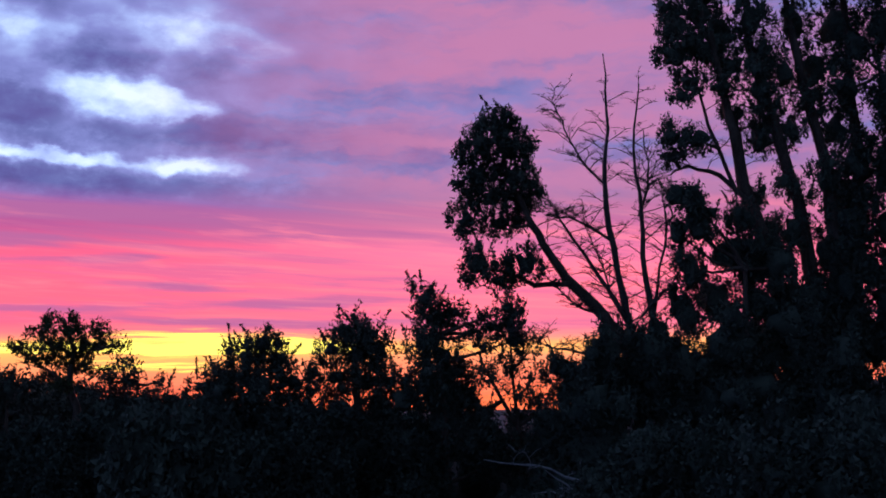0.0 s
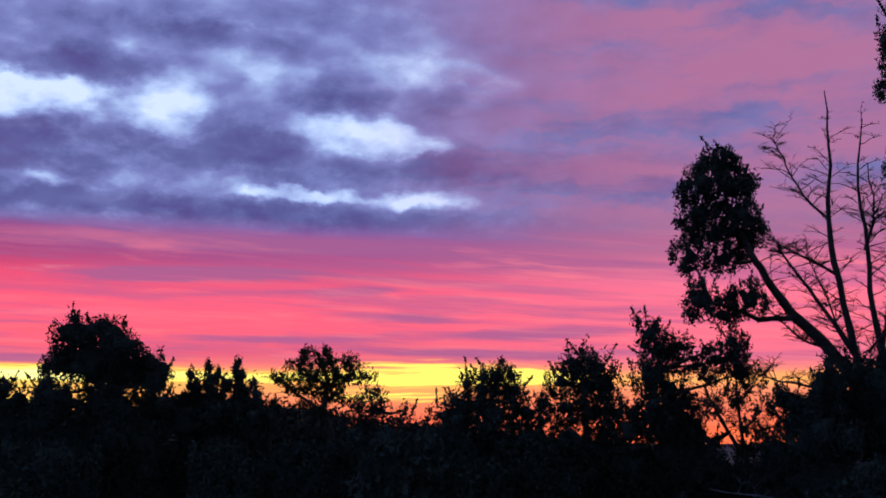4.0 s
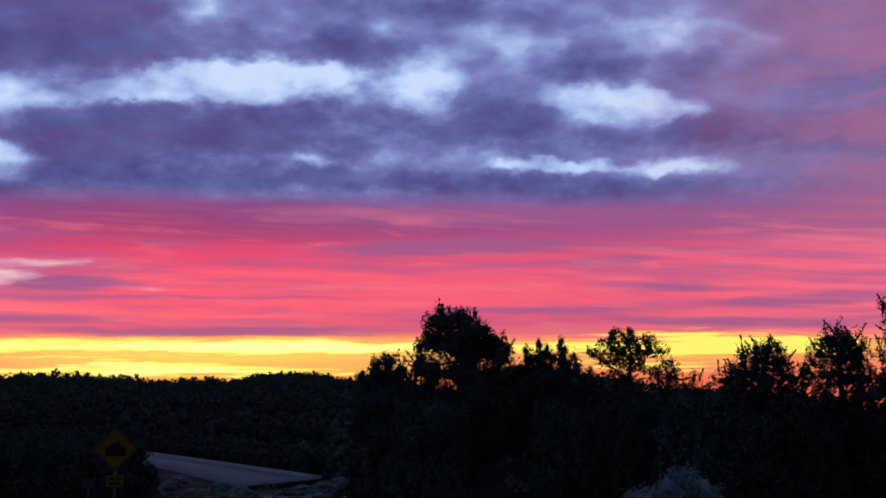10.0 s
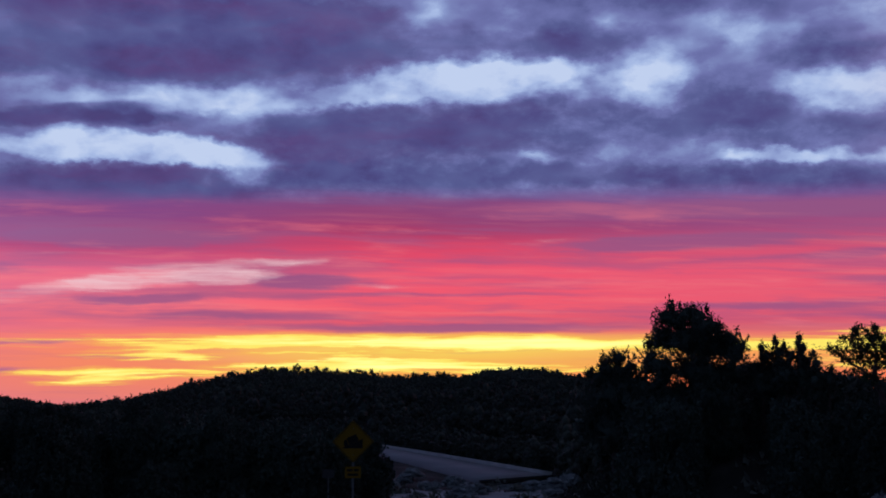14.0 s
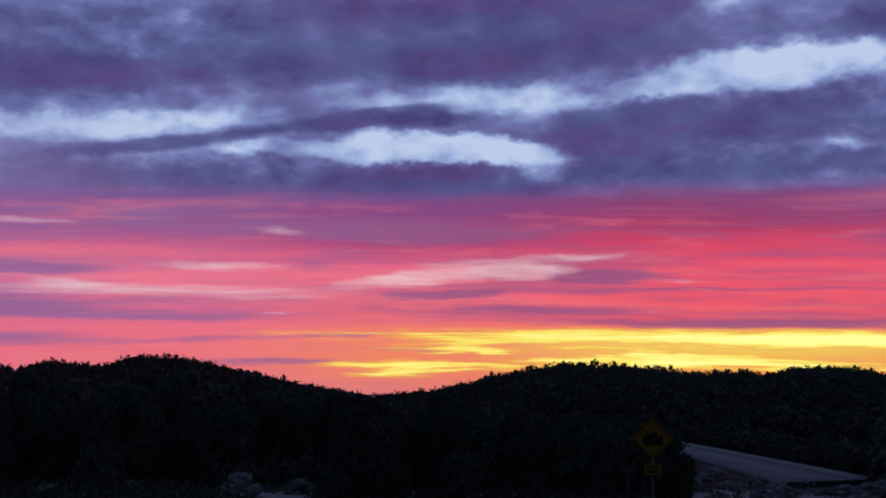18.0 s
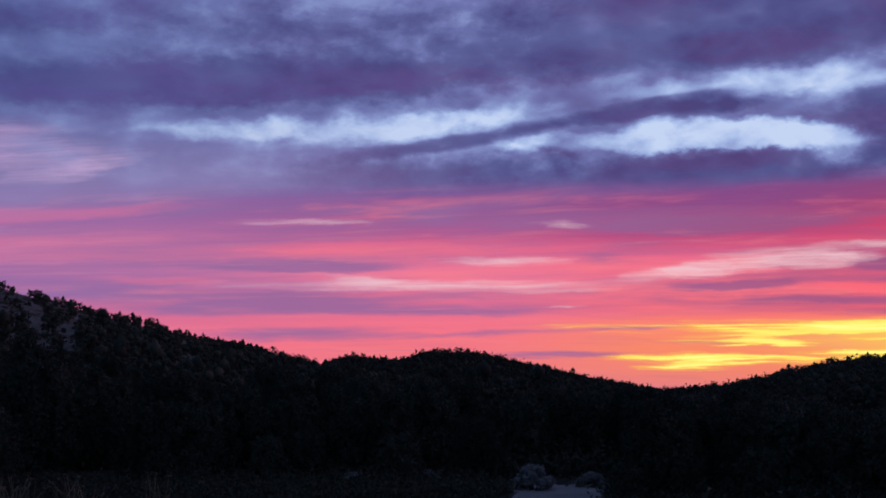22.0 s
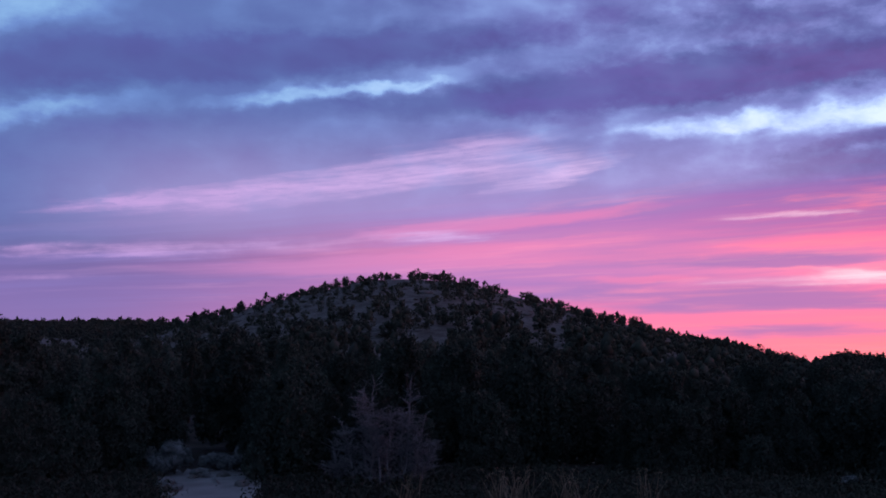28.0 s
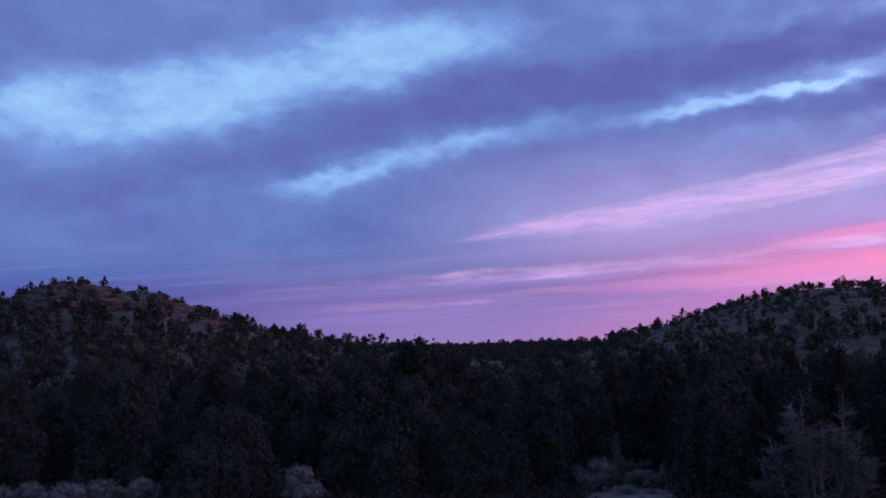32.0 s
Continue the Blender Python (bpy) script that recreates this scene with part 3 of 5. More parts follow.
STEMS = material("twig_bark", (0.09, 0.08, 0.075), (0.2, 0.18, 0.16), 0.95, 8, 50, 0.4)
ROAD = material("chipseal", (0.26, 0.26, 0.275), (0.38, 0.38, 0.39), 0.85, 0.35, 22, 0.35)
CONCRETE = material("kerb_concrete", (0.4, 0.39, 0.38), (0.6, 0.59, 0.57), 0.9, 1.2, 18, 0.4)
CULVERT = material("dark_steel_edge", (0.02, 0.02, 0.022), (0.06, 0.055, 0.05), 0.6, 3, 30, 0.3, metal=0.4)
YELLOW = material("sign_yellow", (0.3, 0.155, 0.008), (0.4, 0.21, 0.012), 0.55, 2.0, 25, 0.05)
BLACK = material("sign_black", (0.012, 0.012, 0.012), (0.03, 0.03, 0.03), 0.5, 4, 30, 0.05)
STEEL = material("galvanised_steel", (0.22, 0.23, 0.24), (0.4, 0.41, 0.42), 0.5, 6, 40, 0.1, metal=0.7)
PLATE = material("pale_plate", (0.07, 0.07, 0.075), (0.12, 0.12, 0.12), 0.5, 3, 25, 0.05)
GRAVEL = material("pale_gravel", (0.34, 0.34, 0.35), (0.56, 0.56, 0.57), 0.95, 0.8, 16, 0.6)
STONE = material("weathered_rock", (0.15, 0.145, 0.14), (0.31, 0.3, 0.295), 0.95, 1.5, 14, 0.7, spread=0.3)


def soil_material():
    """Pale gravelly soil, darker close by, with dark grit, lichen-grey patches on the slopes and painted shade on the
    sunset hills.
    """
    m = bpy.data.materials.new("gravelly_soil")
    m.use_nodes = True
    t = m.node_tree
    k = Nodes(t)
    bsdf = t.nodes["Principled BSDF"]
    co = t.nodes.new("ShaderNodeTexCoord").outputs["Object"]
    broad, mid, grit = k.noise(co, 0.035, 5, 0.6), k.noise(co, 0.45, 5, 0.6), k.noise(co, 14, 4, 0.7)
    c = k.mix(k.step(broad, 0.35, 0.65), (0.13, 0.12, 0.112, 1), (0.23, 0.215, 0.205, 1))
    c = k.mix(k.step(mid, 0.42, 0.62), c, (0.30, 0.285, 0.27, 1))
    c = k.mix(k.math("MULTIPLY", k.step(grit, 0.45, 0.7), 0.5), c, (0.06, 0.055, 0.05, 1))
    # the soil is darker round the standing point and turns pale with distance
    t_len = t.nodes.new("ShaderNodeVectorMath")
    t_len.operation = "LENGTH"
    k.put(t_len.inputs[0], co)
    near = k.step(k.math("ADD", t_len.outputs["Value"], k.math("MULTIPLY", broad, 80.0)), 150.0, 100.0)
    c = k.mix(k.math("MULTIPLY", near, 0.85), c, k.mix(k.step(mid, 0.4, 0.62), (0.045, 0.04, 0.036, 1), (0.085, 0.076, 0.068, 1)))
    # shade of the low backlit hills towards the sunset, painted into the soil colour
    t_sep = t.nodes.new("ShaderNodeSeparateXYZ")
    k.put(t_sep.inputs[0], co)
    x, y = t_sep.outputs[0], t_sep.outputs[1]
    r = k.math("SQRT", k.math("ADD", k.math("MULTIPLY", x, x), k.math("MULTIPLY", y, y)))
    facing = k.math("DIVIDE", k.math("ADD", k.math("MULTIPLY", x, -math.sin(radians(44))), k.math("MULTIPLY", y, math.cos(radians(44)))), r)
    hill_shade = k.math("MULTIPLY", k.step(k.math("ADD", facing, k.math("MULTIPLY", k.math("SUBTRACT", broad, 0.5), 0.1)), 0.85, 0.91), k.step(k.math("ADD", r, k.math("MULTIPLY", broad, 60.0)), 90.0, 150.0))
    c = k.mix(k.math("MULTIPLY", hill_shade, 0.9), c, k.mix(k.step(mid, 0.4, 0.65), (0.022, 0.02, 0.018, 1), (0.04, 0.036, 0.032, 1)))
    k.put(bsdf.inputs["Base Color"], c)
    bsdf.inputs["Roughness"].default_value = 0.97
    bsdf.inputs["Specular IOR Level"].default_value = 0.1
    n = t.nodes.new("ShaderNodeBump")
    n.inputs["Strength"].default_value, n.inputs["Distance"].default_value = 0.6, 0.08
    k.put(n.inputs["Height"], k.math("ADD", mid, k.math("MULTIPLY", grit, 0.4)))
    k.put(bsdf.inputs["Normal"], n.outputs[0])
    return m


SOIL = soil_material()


# ---------------------------------------------------------------- mesh helpers
def mesh_from(name, verts, tris, mat):
    V, T = np.asarray(verts, np.float32).reshape(-1, 3), np.asarray(tris, np.int32).reshape(-1, 3)
    me = bpy.data.meshes.new(name)
    me.vertices.add(len(V))
    me.vertices.foreach_set("co", V.ravel())
    me.loops.add(T.size)
    me.loops.foreach_set("vertex_index", T.ravel())
    me.polygons.add(len(T))
    me.polygons.foreach_set("loop_start", np.arange(0, T.size, 3, dtype=np.int32))
    me.update(calc_edges=True)
    me.materials.append(mat)
    return me


def part(name, data, parent, label="", at=None):
    """Links a mesh, or a bmesh with its material, as one part under a thing."""
    if isinstance(data, tuple):
        bm, mat = data
        me = bpy.data.meshes.new(name)
        bm.to_mesh(me)
        bm.free()
        me.materials.append(mat)
        data = me
    ob = new(name, data)
    ob.parent = parent
    if at is not None:
        ob.matrix_local = at
    return tagged(ob, label)


def thing(name, at, label, category, group="", kind="", data=None):
    ob = new(name, data)
    ob.matrix_world = at if isinstance(at, Matrix) else Matrix.Translation(at)
    return tagged(ob, label, category, group, kind)


class Geo:
    """Gathers triangles."""

    def __init__(self):
        self.v, self.t, self.n = [], [], 0

    def add(self, V, T):
        V = np.asarray(V, float).reshape(-1, 3)
        self.v.append(V)
        self.t.append(np.asarray(T, int).reshape(-1, 3) + self.n)
        self.n += len(V)

    def tube(self, pts, radii, sides=6, wob=0.0, rng=None):
        P = np.asarray(pts, float)
        R = np.interp(np.linspace(0, 1, len(P)), np.linspace(0, 1, len(radii)), radii)
        d = np.gradient(P, axis=0)
        d /= np.linalg.norm(d, axis=1, keepdims=True) + 1e-9
        ref = np.where(np.abs(d[:, 2:3]) > 0.9, [[1.0, 0, 0]], [[0, 0, 1.0]])
        a = np.cross(d, ref)
        a /= np.linalg.norm(a, axis=1, keepdims=True) + 1e-9
        b = np.cross(d, a)
        ang = np.arange(sides) * 2 * np.pi / sides
        rr = R[:, None] * (1 + (rng.normal(0, wob, (len(P), sides)) if rng is not None and wob else np.zeros((len(P), sides))))
        V = P[:, None] + rr[..., None] * (np.cos(ang)[None, :, None] * a[:, None] + np.sin(ang)[None, :, None] * b[:, None])
        i = np.arange(len(P) - 1)[:, None] * sides
        j = np.arange(sides)[None]
        k = (j + 1) % sides
        A, B, C, D = i + j, i + k, i + sides + k, i + sides + j
        T = np.concatenate([np.stack([A, B, C], -1).reshape(-1, 3), np.stack([A, C, D], -1).reshape(-1, 3)])
        self.add(V.reshape(-1, 3), T)

    def leaves(self, C, size, rng, long=1.0):
        """One small sliver at each centre, turned at random."""
        n = len(C)
        a = rng.normal(size=(n, 3))
        a[:, 2] += 0.7
        a /= np.linalg.norm(a, axis=1, keepdims=True)
        b = np.cross(a, rng.normal(size=(n, 3)))
        b /= np.linalg.norm(b, axis=1, keepdims=True) + 1e-9
        s = (size * rng.uniform(0.6, 1.4, n))[:, None]
        V = np.stack([C + a * s * long, C - a * s * 0.5 * long + b * s * 0.55, C - a * s * 0.5 * long - b * s * 0.55], 1)
        self.add(V.reshape(-1, 3), np.arange(3 * n).reshape(-1, 3))

    def mesh(self, name, mat):
        return mesh_from(name, np.concatenate(self.v), np.concatenate(self.t), mat)


def ball(detail=1):
    bm = bmesh.new()
    bmesh.ops.create_icosphere(bm, subdivisions=detail, radius=1)
    V = np.array([v.co[:] for v in bm.verts])
    T = np.array([[v.index for v in f.verts] for f in bm.faces])
    bm.free()
    return V, T


BALL1, BALL2 = ball(1), ball(2)


def clump(geo, rng, blobs, per_area=260, size=0.06, core=0.74, tuft=0.17, long=1.0, spray=2, open_up=1.0, sprigs=0):
    """Foliage: ragged tufts of slivers set over ovals, round a dark uneven core, with smaller sprays standing off them."""
    sprays = []
    for cx, cy, cz, rx, ry, rz in blobs:
        for i in range(spray):
            d = rng.normal(size=3) * (1, 1, 0.8) + (0, 0, 0.25)
            d /= np.linalg.norm(d)
            k = rng.uniform(0.28, 0.5)
            sprays.append((cx + d[0] * rx * 1.02, cy + d[1] * ry * 1.02, cz + d[2] * rz * 1.02, rx * k, ry * k, rz * k * 1.3))
    blobs = list(blobs) + sprays
    for cx, cy, cz, rx, ry, rz in blobs:
        c, r = np.array([cx, cy, cz]), np.array([rx, ry, rz])
        if core:
            V, T = BALL2
            lump = np.clip(1 + 0.34 * rng.normal(size=(len(V), 1)), 0.3, 1.5)
            geo.add(c + V * r * core * lump, T)
        area = 4 * np.pi * ((rx * ry) ** 1.6 / 3 + (rx * rz) ** 1.6 / 3 + (ry * rz) ** 1.6 / 3) ** (1 / 1.6)
        n = max(24, int(area * per_area))
        k = max(5, int(area / (tuft * tuft * 2.2) / open_up))
        d = rng.normal(size=(k, 3))
        d /= np.linalg.norm(d, axis=1, keepdims=True)
        centres = c + d * r * rng.uniform(0.72, 1.04, (k, 1))
        radius = tuft * rng.uniform(0.6, 1.35, k)
        w = rng.integers(0, k, n)
        q = rng.normal(size=(n, 3))
        q *= (rng.uniform(0, 1, (n, 1)) ** 0.5) / np.linalg.norm(q, axis=1, keepdims=True)
        q[:, 2] *= 1.5
        geo.leaves(centres[w] + q * radius[w][:, None], size, rng, long)
        for i in range(int(sprigs * (rx * rz) ** 0.5 * 4)):
            # a shoot standing up from the crown's skin
            d = rng.normal(size=3) * (1, 1, 0.7) + (0, 0, 0.7)
            d /= np.linalg.norm(d)
            p = c + d * r * rng.uniform(0.8, 1.05)
            d = d * 0.6 + (0, 0, 0.7) + rng.normal(0, 0.2, 3)
            d /= np.linalg.norm(d)
            L = tuft * rng.uniform(1.3, 3.0)
            m = int(26 * L / 0.3) + 6
            s = rng.uniform(0, 1, (m, 1))
            geo.leaves(p + d * s * L + rng.normal(0, 0.2, (m, 3)) * tuft * (1.05 - s), size * 0.9, rng, long)
            geo.tube([p - d * 0.1, p + d * L * 0.6, p + d * L * 1.05], (0.012, 0.004), 3)


def bend(a, b, rng, n=7, sag=0.0, wander=0.04):
    """A crooked line from a to b."""
    a, b = np.asarray(a, float), np.asarray(b, float)
    s = np.linspace(0, 1, n)[:, None]
    L = np.linalg.norm(b - a)
    w = np.cumsum(rng.normal(0, wander * L / n ** 0.5, (n, 3)), axis=0)
    w -= s * w[-1]
    P = a + (b - a) * s + w
    P[:, 2] -= sag * L * np.sin(np.pi * s[:, 0])
    return P


def twigs(geo, line, rng, count, reach, thick, up=0.5, depth=1, sides=4, taper=(0.25, 1.0), follow=0.55):
    """Bare side twigs along a limb, each with finer ones of its own."""
    for i in range(count):
        s = rng.uniform(*taper)
        k = min(len(line) - 2, int(s * (len(line) - 1)))
        a = line[k] + (line[k + 1] - line[k]) * rng.uniform()
        d = rng.normal(size=3)
        d[2] = abs(d[2]) * up + up * 0.4
        along = line[k + 1] - line[k]
        d = d / np.linalg.norm(d) + follow * along / (np.linalg.norm(along) + 1e-9)
        d /= np.linalg.norm(d)
        L = reach * rng.uniform(0.4, 1.15) * (1.25 - 0.6 * s)
        b = bend(a, a + d * L, rng, 6, -0.06, 0.07)
        geo.tube(b, (thick * (1.2 - 0.5 * s), thick * 0.35), sides)
        if depth:
            twigs(geo, b, rng, 4, L * 0.5, thick * 0.55, up, depth - 1, 3, (0.2, 0.95), follow)


# ---------------------------------------------------------------- the land
# hills: azimuth of the crest, its elevation, level half width, fall per degree (to the right, to the left), rounding, distance
HILLS = [
    (41.4, -0.27, 0.8, 0.075, 0.25, 0.9, 350), (30.4, -0.38, 0.8, 0.16, 0.30, 0.5, 300), (35.0, -0.5, 1.2, 0.3, 0.1, 0.4, 345),
    (62.3, -0.2, 0.6, 0.205, 0.30, 0.7, 400), (66.9, -0.46, 0.3, 0.30, 0.40, 0.4, 380), (51.0, -1.75, 5.0, 0.12, 0.15, 1.0, 800),
    (88.2, 3.36, 0.6, 0.262, 0.27, 1.8, 270), (106.5, 1.02, 5.5, 0.10, 0.05, 1.0, 480), (125.4, 4.36, 0.3, 0.34, 0.55, 1.3, 250),
    (122.6, 3.9, 0.4, 0.36, 0.5, 0.8, 243), (116.0, 1.95, 0.5, 0.17, 0.1, 1.2, 300), (18.8, -0.25, 0.5, 0.115, 0.95, 0.8, 36.5), (-25.0, -0.6, 6.0, 0.25, 0.15, 2.0, 60), (170.0, 2.0, 12.0, 0.08, 0.08, 3.0, 300),
]


def plain(r):
    """The lie of the land without its hills: a knoll, a bench, then a slow fall into the distance."""
    s = np.clip((r - 4) / 22, 0, 1)
    return -2.3 * s * s * (3 - 2 * s) - 0.036 * np.maximum(0, r - 75)


def land(az, r):
    az, r = np.asarray(az, float), np.asarray(r, float)
    z = plain(r) + 0 * az
    for a0, el, level, fall_r, fall_l, soft, R in HILLS:
        d = (az - a0 + 180) % 360 - 180
        fall = np.where(d < 0, fall_r, fall_l)
        q = np.maximum(0, np.abs(d) - level)
        crest = el - fall * (np.sqrt(q * q + soft * soft) - soft)
        top = EYE + R * np.tan(np.radians(np.maximum(crest, -8)))
        lo = 0.72 if R < 100 else 0.3
        up = np.clip((r / R - lo) / (1 - lo), 0, 1)
        down = np.clip((r / R - 1) / (0.6 if R > 100 else 0.3), 0, 1)
        share = np.where(r <= R, 0.35 * up + 0.65 * up * up * (3 - 2 * up), 1 - down * down * (3 - 2 * down))
        b = plain(np.full_like(r, R))
        z = np.maximum(z, plain(r) + np.maximum(0, top - b) * share)
    return z


def rough_land(az, r):
    """The land with its small humps."""
    x, y = -np.sin(np.radians(az)) * r, np.cos(np.radians(az)) * r
    track = (az > 25.5) & (az < 46) & (r > 39) & (r < 96)
    hump = np.sin(x * 0.31 + 1.3 * np.sin(y * 0.17)) * np.sin(y * 0.27 + 1.1 * np.sin(x * 0.13))
    bed = np.where(track, -0.22, 0.10 * hump)
    return land(az, r) + bed * np.clip((r - 10) / 20, 0, 1) + 0.5 * np.sin(x * 0.043 + 2) * np.sin(y * 0.051) * np.clip((r - 80) / 80, 0, 1)


def spot(az, r, lift=0.0):
    return ground_way(az, r, float(rough_land(az, r)) + lift)


def build_ground():
    az = np.concatenate([np.arange(-30, 142, 0.4), np.arange(142, 330, 4.0)])
    r = np.concatenate([[1.5], np.geomspace(3, 1100, 120), np.geomspace(1250, 4800, 10)])
    A, Rr = np.meshgrid(az, r)
    Z = rough_land(A, Rr)
    V = np.stack([-np.sin(np.radians(A)) * Rr, np.cos(np.radians(A)) * Rr, Z], -1).reshape(-1, 3)
    n = len(az)
    i = np.arange(len(r) - 1)[:, None] * n
    j = np.arange(n)[None]
    k = (j + 1) % n
    a, b, c, d = i + j, i + k, i + n + k, i + n + j
    T = np.concatenate([np.stack([a, c, b], -1).reshape(-1, 3), np.stack([a, d, c], -1).reshape(-1, 3)])
    m = len(V)
    V = np.concatenate([V, [[0, 0, 0]]])
    fan = np.stack([np.full(n, m), np.arange(n), (np.arange(n) + 1) % n], -1)
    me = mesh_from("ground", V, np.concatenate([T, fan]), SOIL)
    me.polygons.foreach_set("use_smooth", np.ones(len(me.polygons), bool))
    return tagged(new("ground", me), "pale gravelly soil rolling away into scrub-covered hills", "ground", kind="structure")


build_ground()

# ---------------------------------------------------------------- junipers and pinyons, built once and copied
def juniper_parts(seed, high, wide, shape, leafy=1.0, needles=NEEDLES):
    """Meshes of a bushy tree with its foot at the origin: trunk and crown."""
    rng = np.random.default_rng(seed)
    wood, crown = Geo(), Geo()
    stems = 2 + seed % 2
    for s in range(stems):
        a = rng.uniform(0, 6.28)
        tip = np.array([np.cos(a) * wide * 0.2, np.sin(a) * wide * 0.2, high * 0.72])
        line = bend((np.cos(a) * 0.08, np.sin(a) * 0.08, -0.25), tip, rng, 8, 0, 0.06)
        wood.tube(line, (0.13, 0.1, 0.04), 7, 0.12, rng)
        twigs(wood, line, rng, 7, wide * 0.4, 0.035, 0.5, 0, 5)
    blobs = []
    n = 15
    for i in range(n):
        s = (i + 0.5) / n
        z = high * (0.16 + 0.8 * s)
        if shape == "cone":
            reach = wide * 0.5 * (1 - s) ** 0.7
        elif shape == "column":
            reach = wide * 0.34 * (1 - s ** 3)
        else:
            reach = wide * 0.5 * math.sqrt(max(0.03, 1 - (s * 1.12 - 0.22) ** 2)) * 0.78
        a = i * 2.4 + rng.uniform(-0.5, 0.5)
        q = reach * rng.uniform(0.45, 0.85)
        size = wide * rng.uniform(0.17, 0.26) * (1.1 - 0.4 * s)
        blobs.append((math.cos(a) * q, math.sin(a) * q, z, size, size, size * rng.uniform(0.9, 1.4)))
    clump(crown, rng, blobs, 230 * leafy, 0.082, 0.46, 0.2, spray=1)
    return wood.mesh("trunk", BARK), crown.mesh("crown", needles)


JUNIPERS = [juniper_parts(s, h, w, k) for s, h, w, k in (
    (1, 4.2, 3.4, "dome"), (2, 4.8, 3.0, "cone"), (3, 3.2, 3.2, "dome"), (4, 5.2, 2.6, "column"), (5, 3.8, 3.8, "dome"), (6, 2.3, 2.4, "dome"))]


def juniper(kind, az, r, scale, turn, label, group, squash=1.0):
    t, c = JUNIPERS[kind]
    ob = thing("juniper", spot(az, r, -0.05), label, "tree", group)
    ob.matrix_world = Matrix.Translation(spot(az, r, -0.05)) @ pose(0, 0, 0, 0, 0, turn) @ Matrix.Diagonal((scale, scale, scale * squash, 1))
    part("trunk", t, ob)
    part("crown", c, ob)
    return ob


taken = []


def free(az, r, gap):
    p = ground_way(az, r)
    if any((p - q).length < gap for q in taken):
        return False
    taken.append(p)
    return True


def in_road_view(az, r):
    return 26.5 < az < 43.5 and r < 64


pick = random.Random(11)
DARK_TREE = "dark green juniper with a ragged bushy crown"
# the wooded slope under the two round hills
count = 0
for az, r, k, s, sq in ((118.9, 33, 2, 0.82, 0.76), (103.0, 39, 1, 0.72, 0.75), (104.6, 42, 4, 0.7, 0.9), (92.0, 38, 3, 0.5, 1.0), (111.0, 46, 4, 1.05, 1.0), (108.4, 47, 0, 1.1, 1.05), (122.6, 44, 0, 0.9, 1.0),
                        (127.6, 42, 3, 0.8, 1.0), (86.0, 42, 0, 0.9, 1.0), (83.0, 40, 4, 0.85, 0.9), (96.5, 46, 0, 0.9, 1.0), (113.9, 42, 5, 0.9, 1.0), (93.6, 41, 0, 0.8, 1.0)):
    free(az, r, 0.5)
    juniper(k, az, r, s, pick.uniform(0, 360), DARK_TREE, "junipers on the wooded slope", sq)
while count < 130:
    az, r = pick.uniform(78, 132), pick.uniform(43, 92)
    if free(az, r, 2.4 + r * 0.012):
        juniper(pick.randrange(6), az, r, pick.uniform(0.65, 1.0), pick.uniform(0, 360), DARK_TREE, "junipers on the wooded slope")
        count += 1
BUSHES_BEHIND_SIGN = [
    (40.0, 36.5, 0, .5), (41.2, 38, 4, .55), (42.6, 39, 2, .64), (39.0, 35.4, 2, .6), (43.8, 38, 0, .52), (41.8, 35.5, 5, .8), (37.6, 36.0, 5, .8), (45.0, 37, 4, .55),
    (40.4, 34.6, 5, .85), (42.2, 36.8, 0, .5), (44.4, 35.5, 2, .6), (46.2, 36, 5, .9), (47.2, 38, 0, .5), (39.6, 37.8, 4, .5),
]
BUSHES_ON_FLAT = [
    (48.4, 36, 4, .5), (49.8, 38, 2, .6), (51.2, 36, 0, .5), (52.4, 38, 5, .9), (53.4, 43, 0, .6), (54.8, 45, 4, .6), (56.2, 42.5, 2, .7), (57.5, 45, 0, .6), (58.6, 42, 2, .7),
    (51.8, 44, 4, .6), (55.6, 48, 5, .8), (57.0, 48, 2, .6), (53.0, 46, 2, .6),
]
for az, r, k, s in BUSHES_BEHIND_SIGN + BUSHES_ON_FLAT:
    free(az, r, 0.4)
    juniper(k, az, r, s, pick.uniform(0, 360), "low dark juniper bush behind the road sign", "bushes by the sign")
for lo, hi, n in ((100.6, 113.2, 13), (116.8, 120.6, 3), (92.6, 95.4, 3), (62.5, 75.0, 12), (75.0, 91.0, 13), (43.0, 53.0, 8)):
    for i in range(n):
        az = lo + (hi - lo) * (i + 0.5) / n + pick.uniform(-0.3, 0.3)
        r = pick.uniform(35.5, 41)
        s = pick.uniform(0.5, 0.8)
        if az < 60:
            s = min(s, 0.55)
        taken.append(ground_way(az, r))
        juniper(pick.choice((0, 2, 4, 5, 1)), az, r, s, pick.uniform(0, 360), "dark bushy juniper at the front edge of the wood", "front edge of the wood")
# the dim flat between the wood and the road
count = 0
while count < 60:
    az, r = pick.uniform(39.3, 79), pick.uniform(31, 80)
    if (54.5 < az < 59.5 and r < 44) or (az < 46 and (r < 34 or r > 41)) or az < 39.6 or (r < 36 and 74 < az):
        continue
    if free(az, r, 1.9 + r * 0.012):
        s = pick.uniform(0.45, 0.75)
        if az < 60:
            s = min(s, max(0.2, (4.0 - r * 0.037) / 4.4))
        juniper(pick.choice((0, 2, 4, 5, 1)), az, r, s, pick.uniform(0, 360), DARK_TREE, "junipers on the flat")
        count += 1


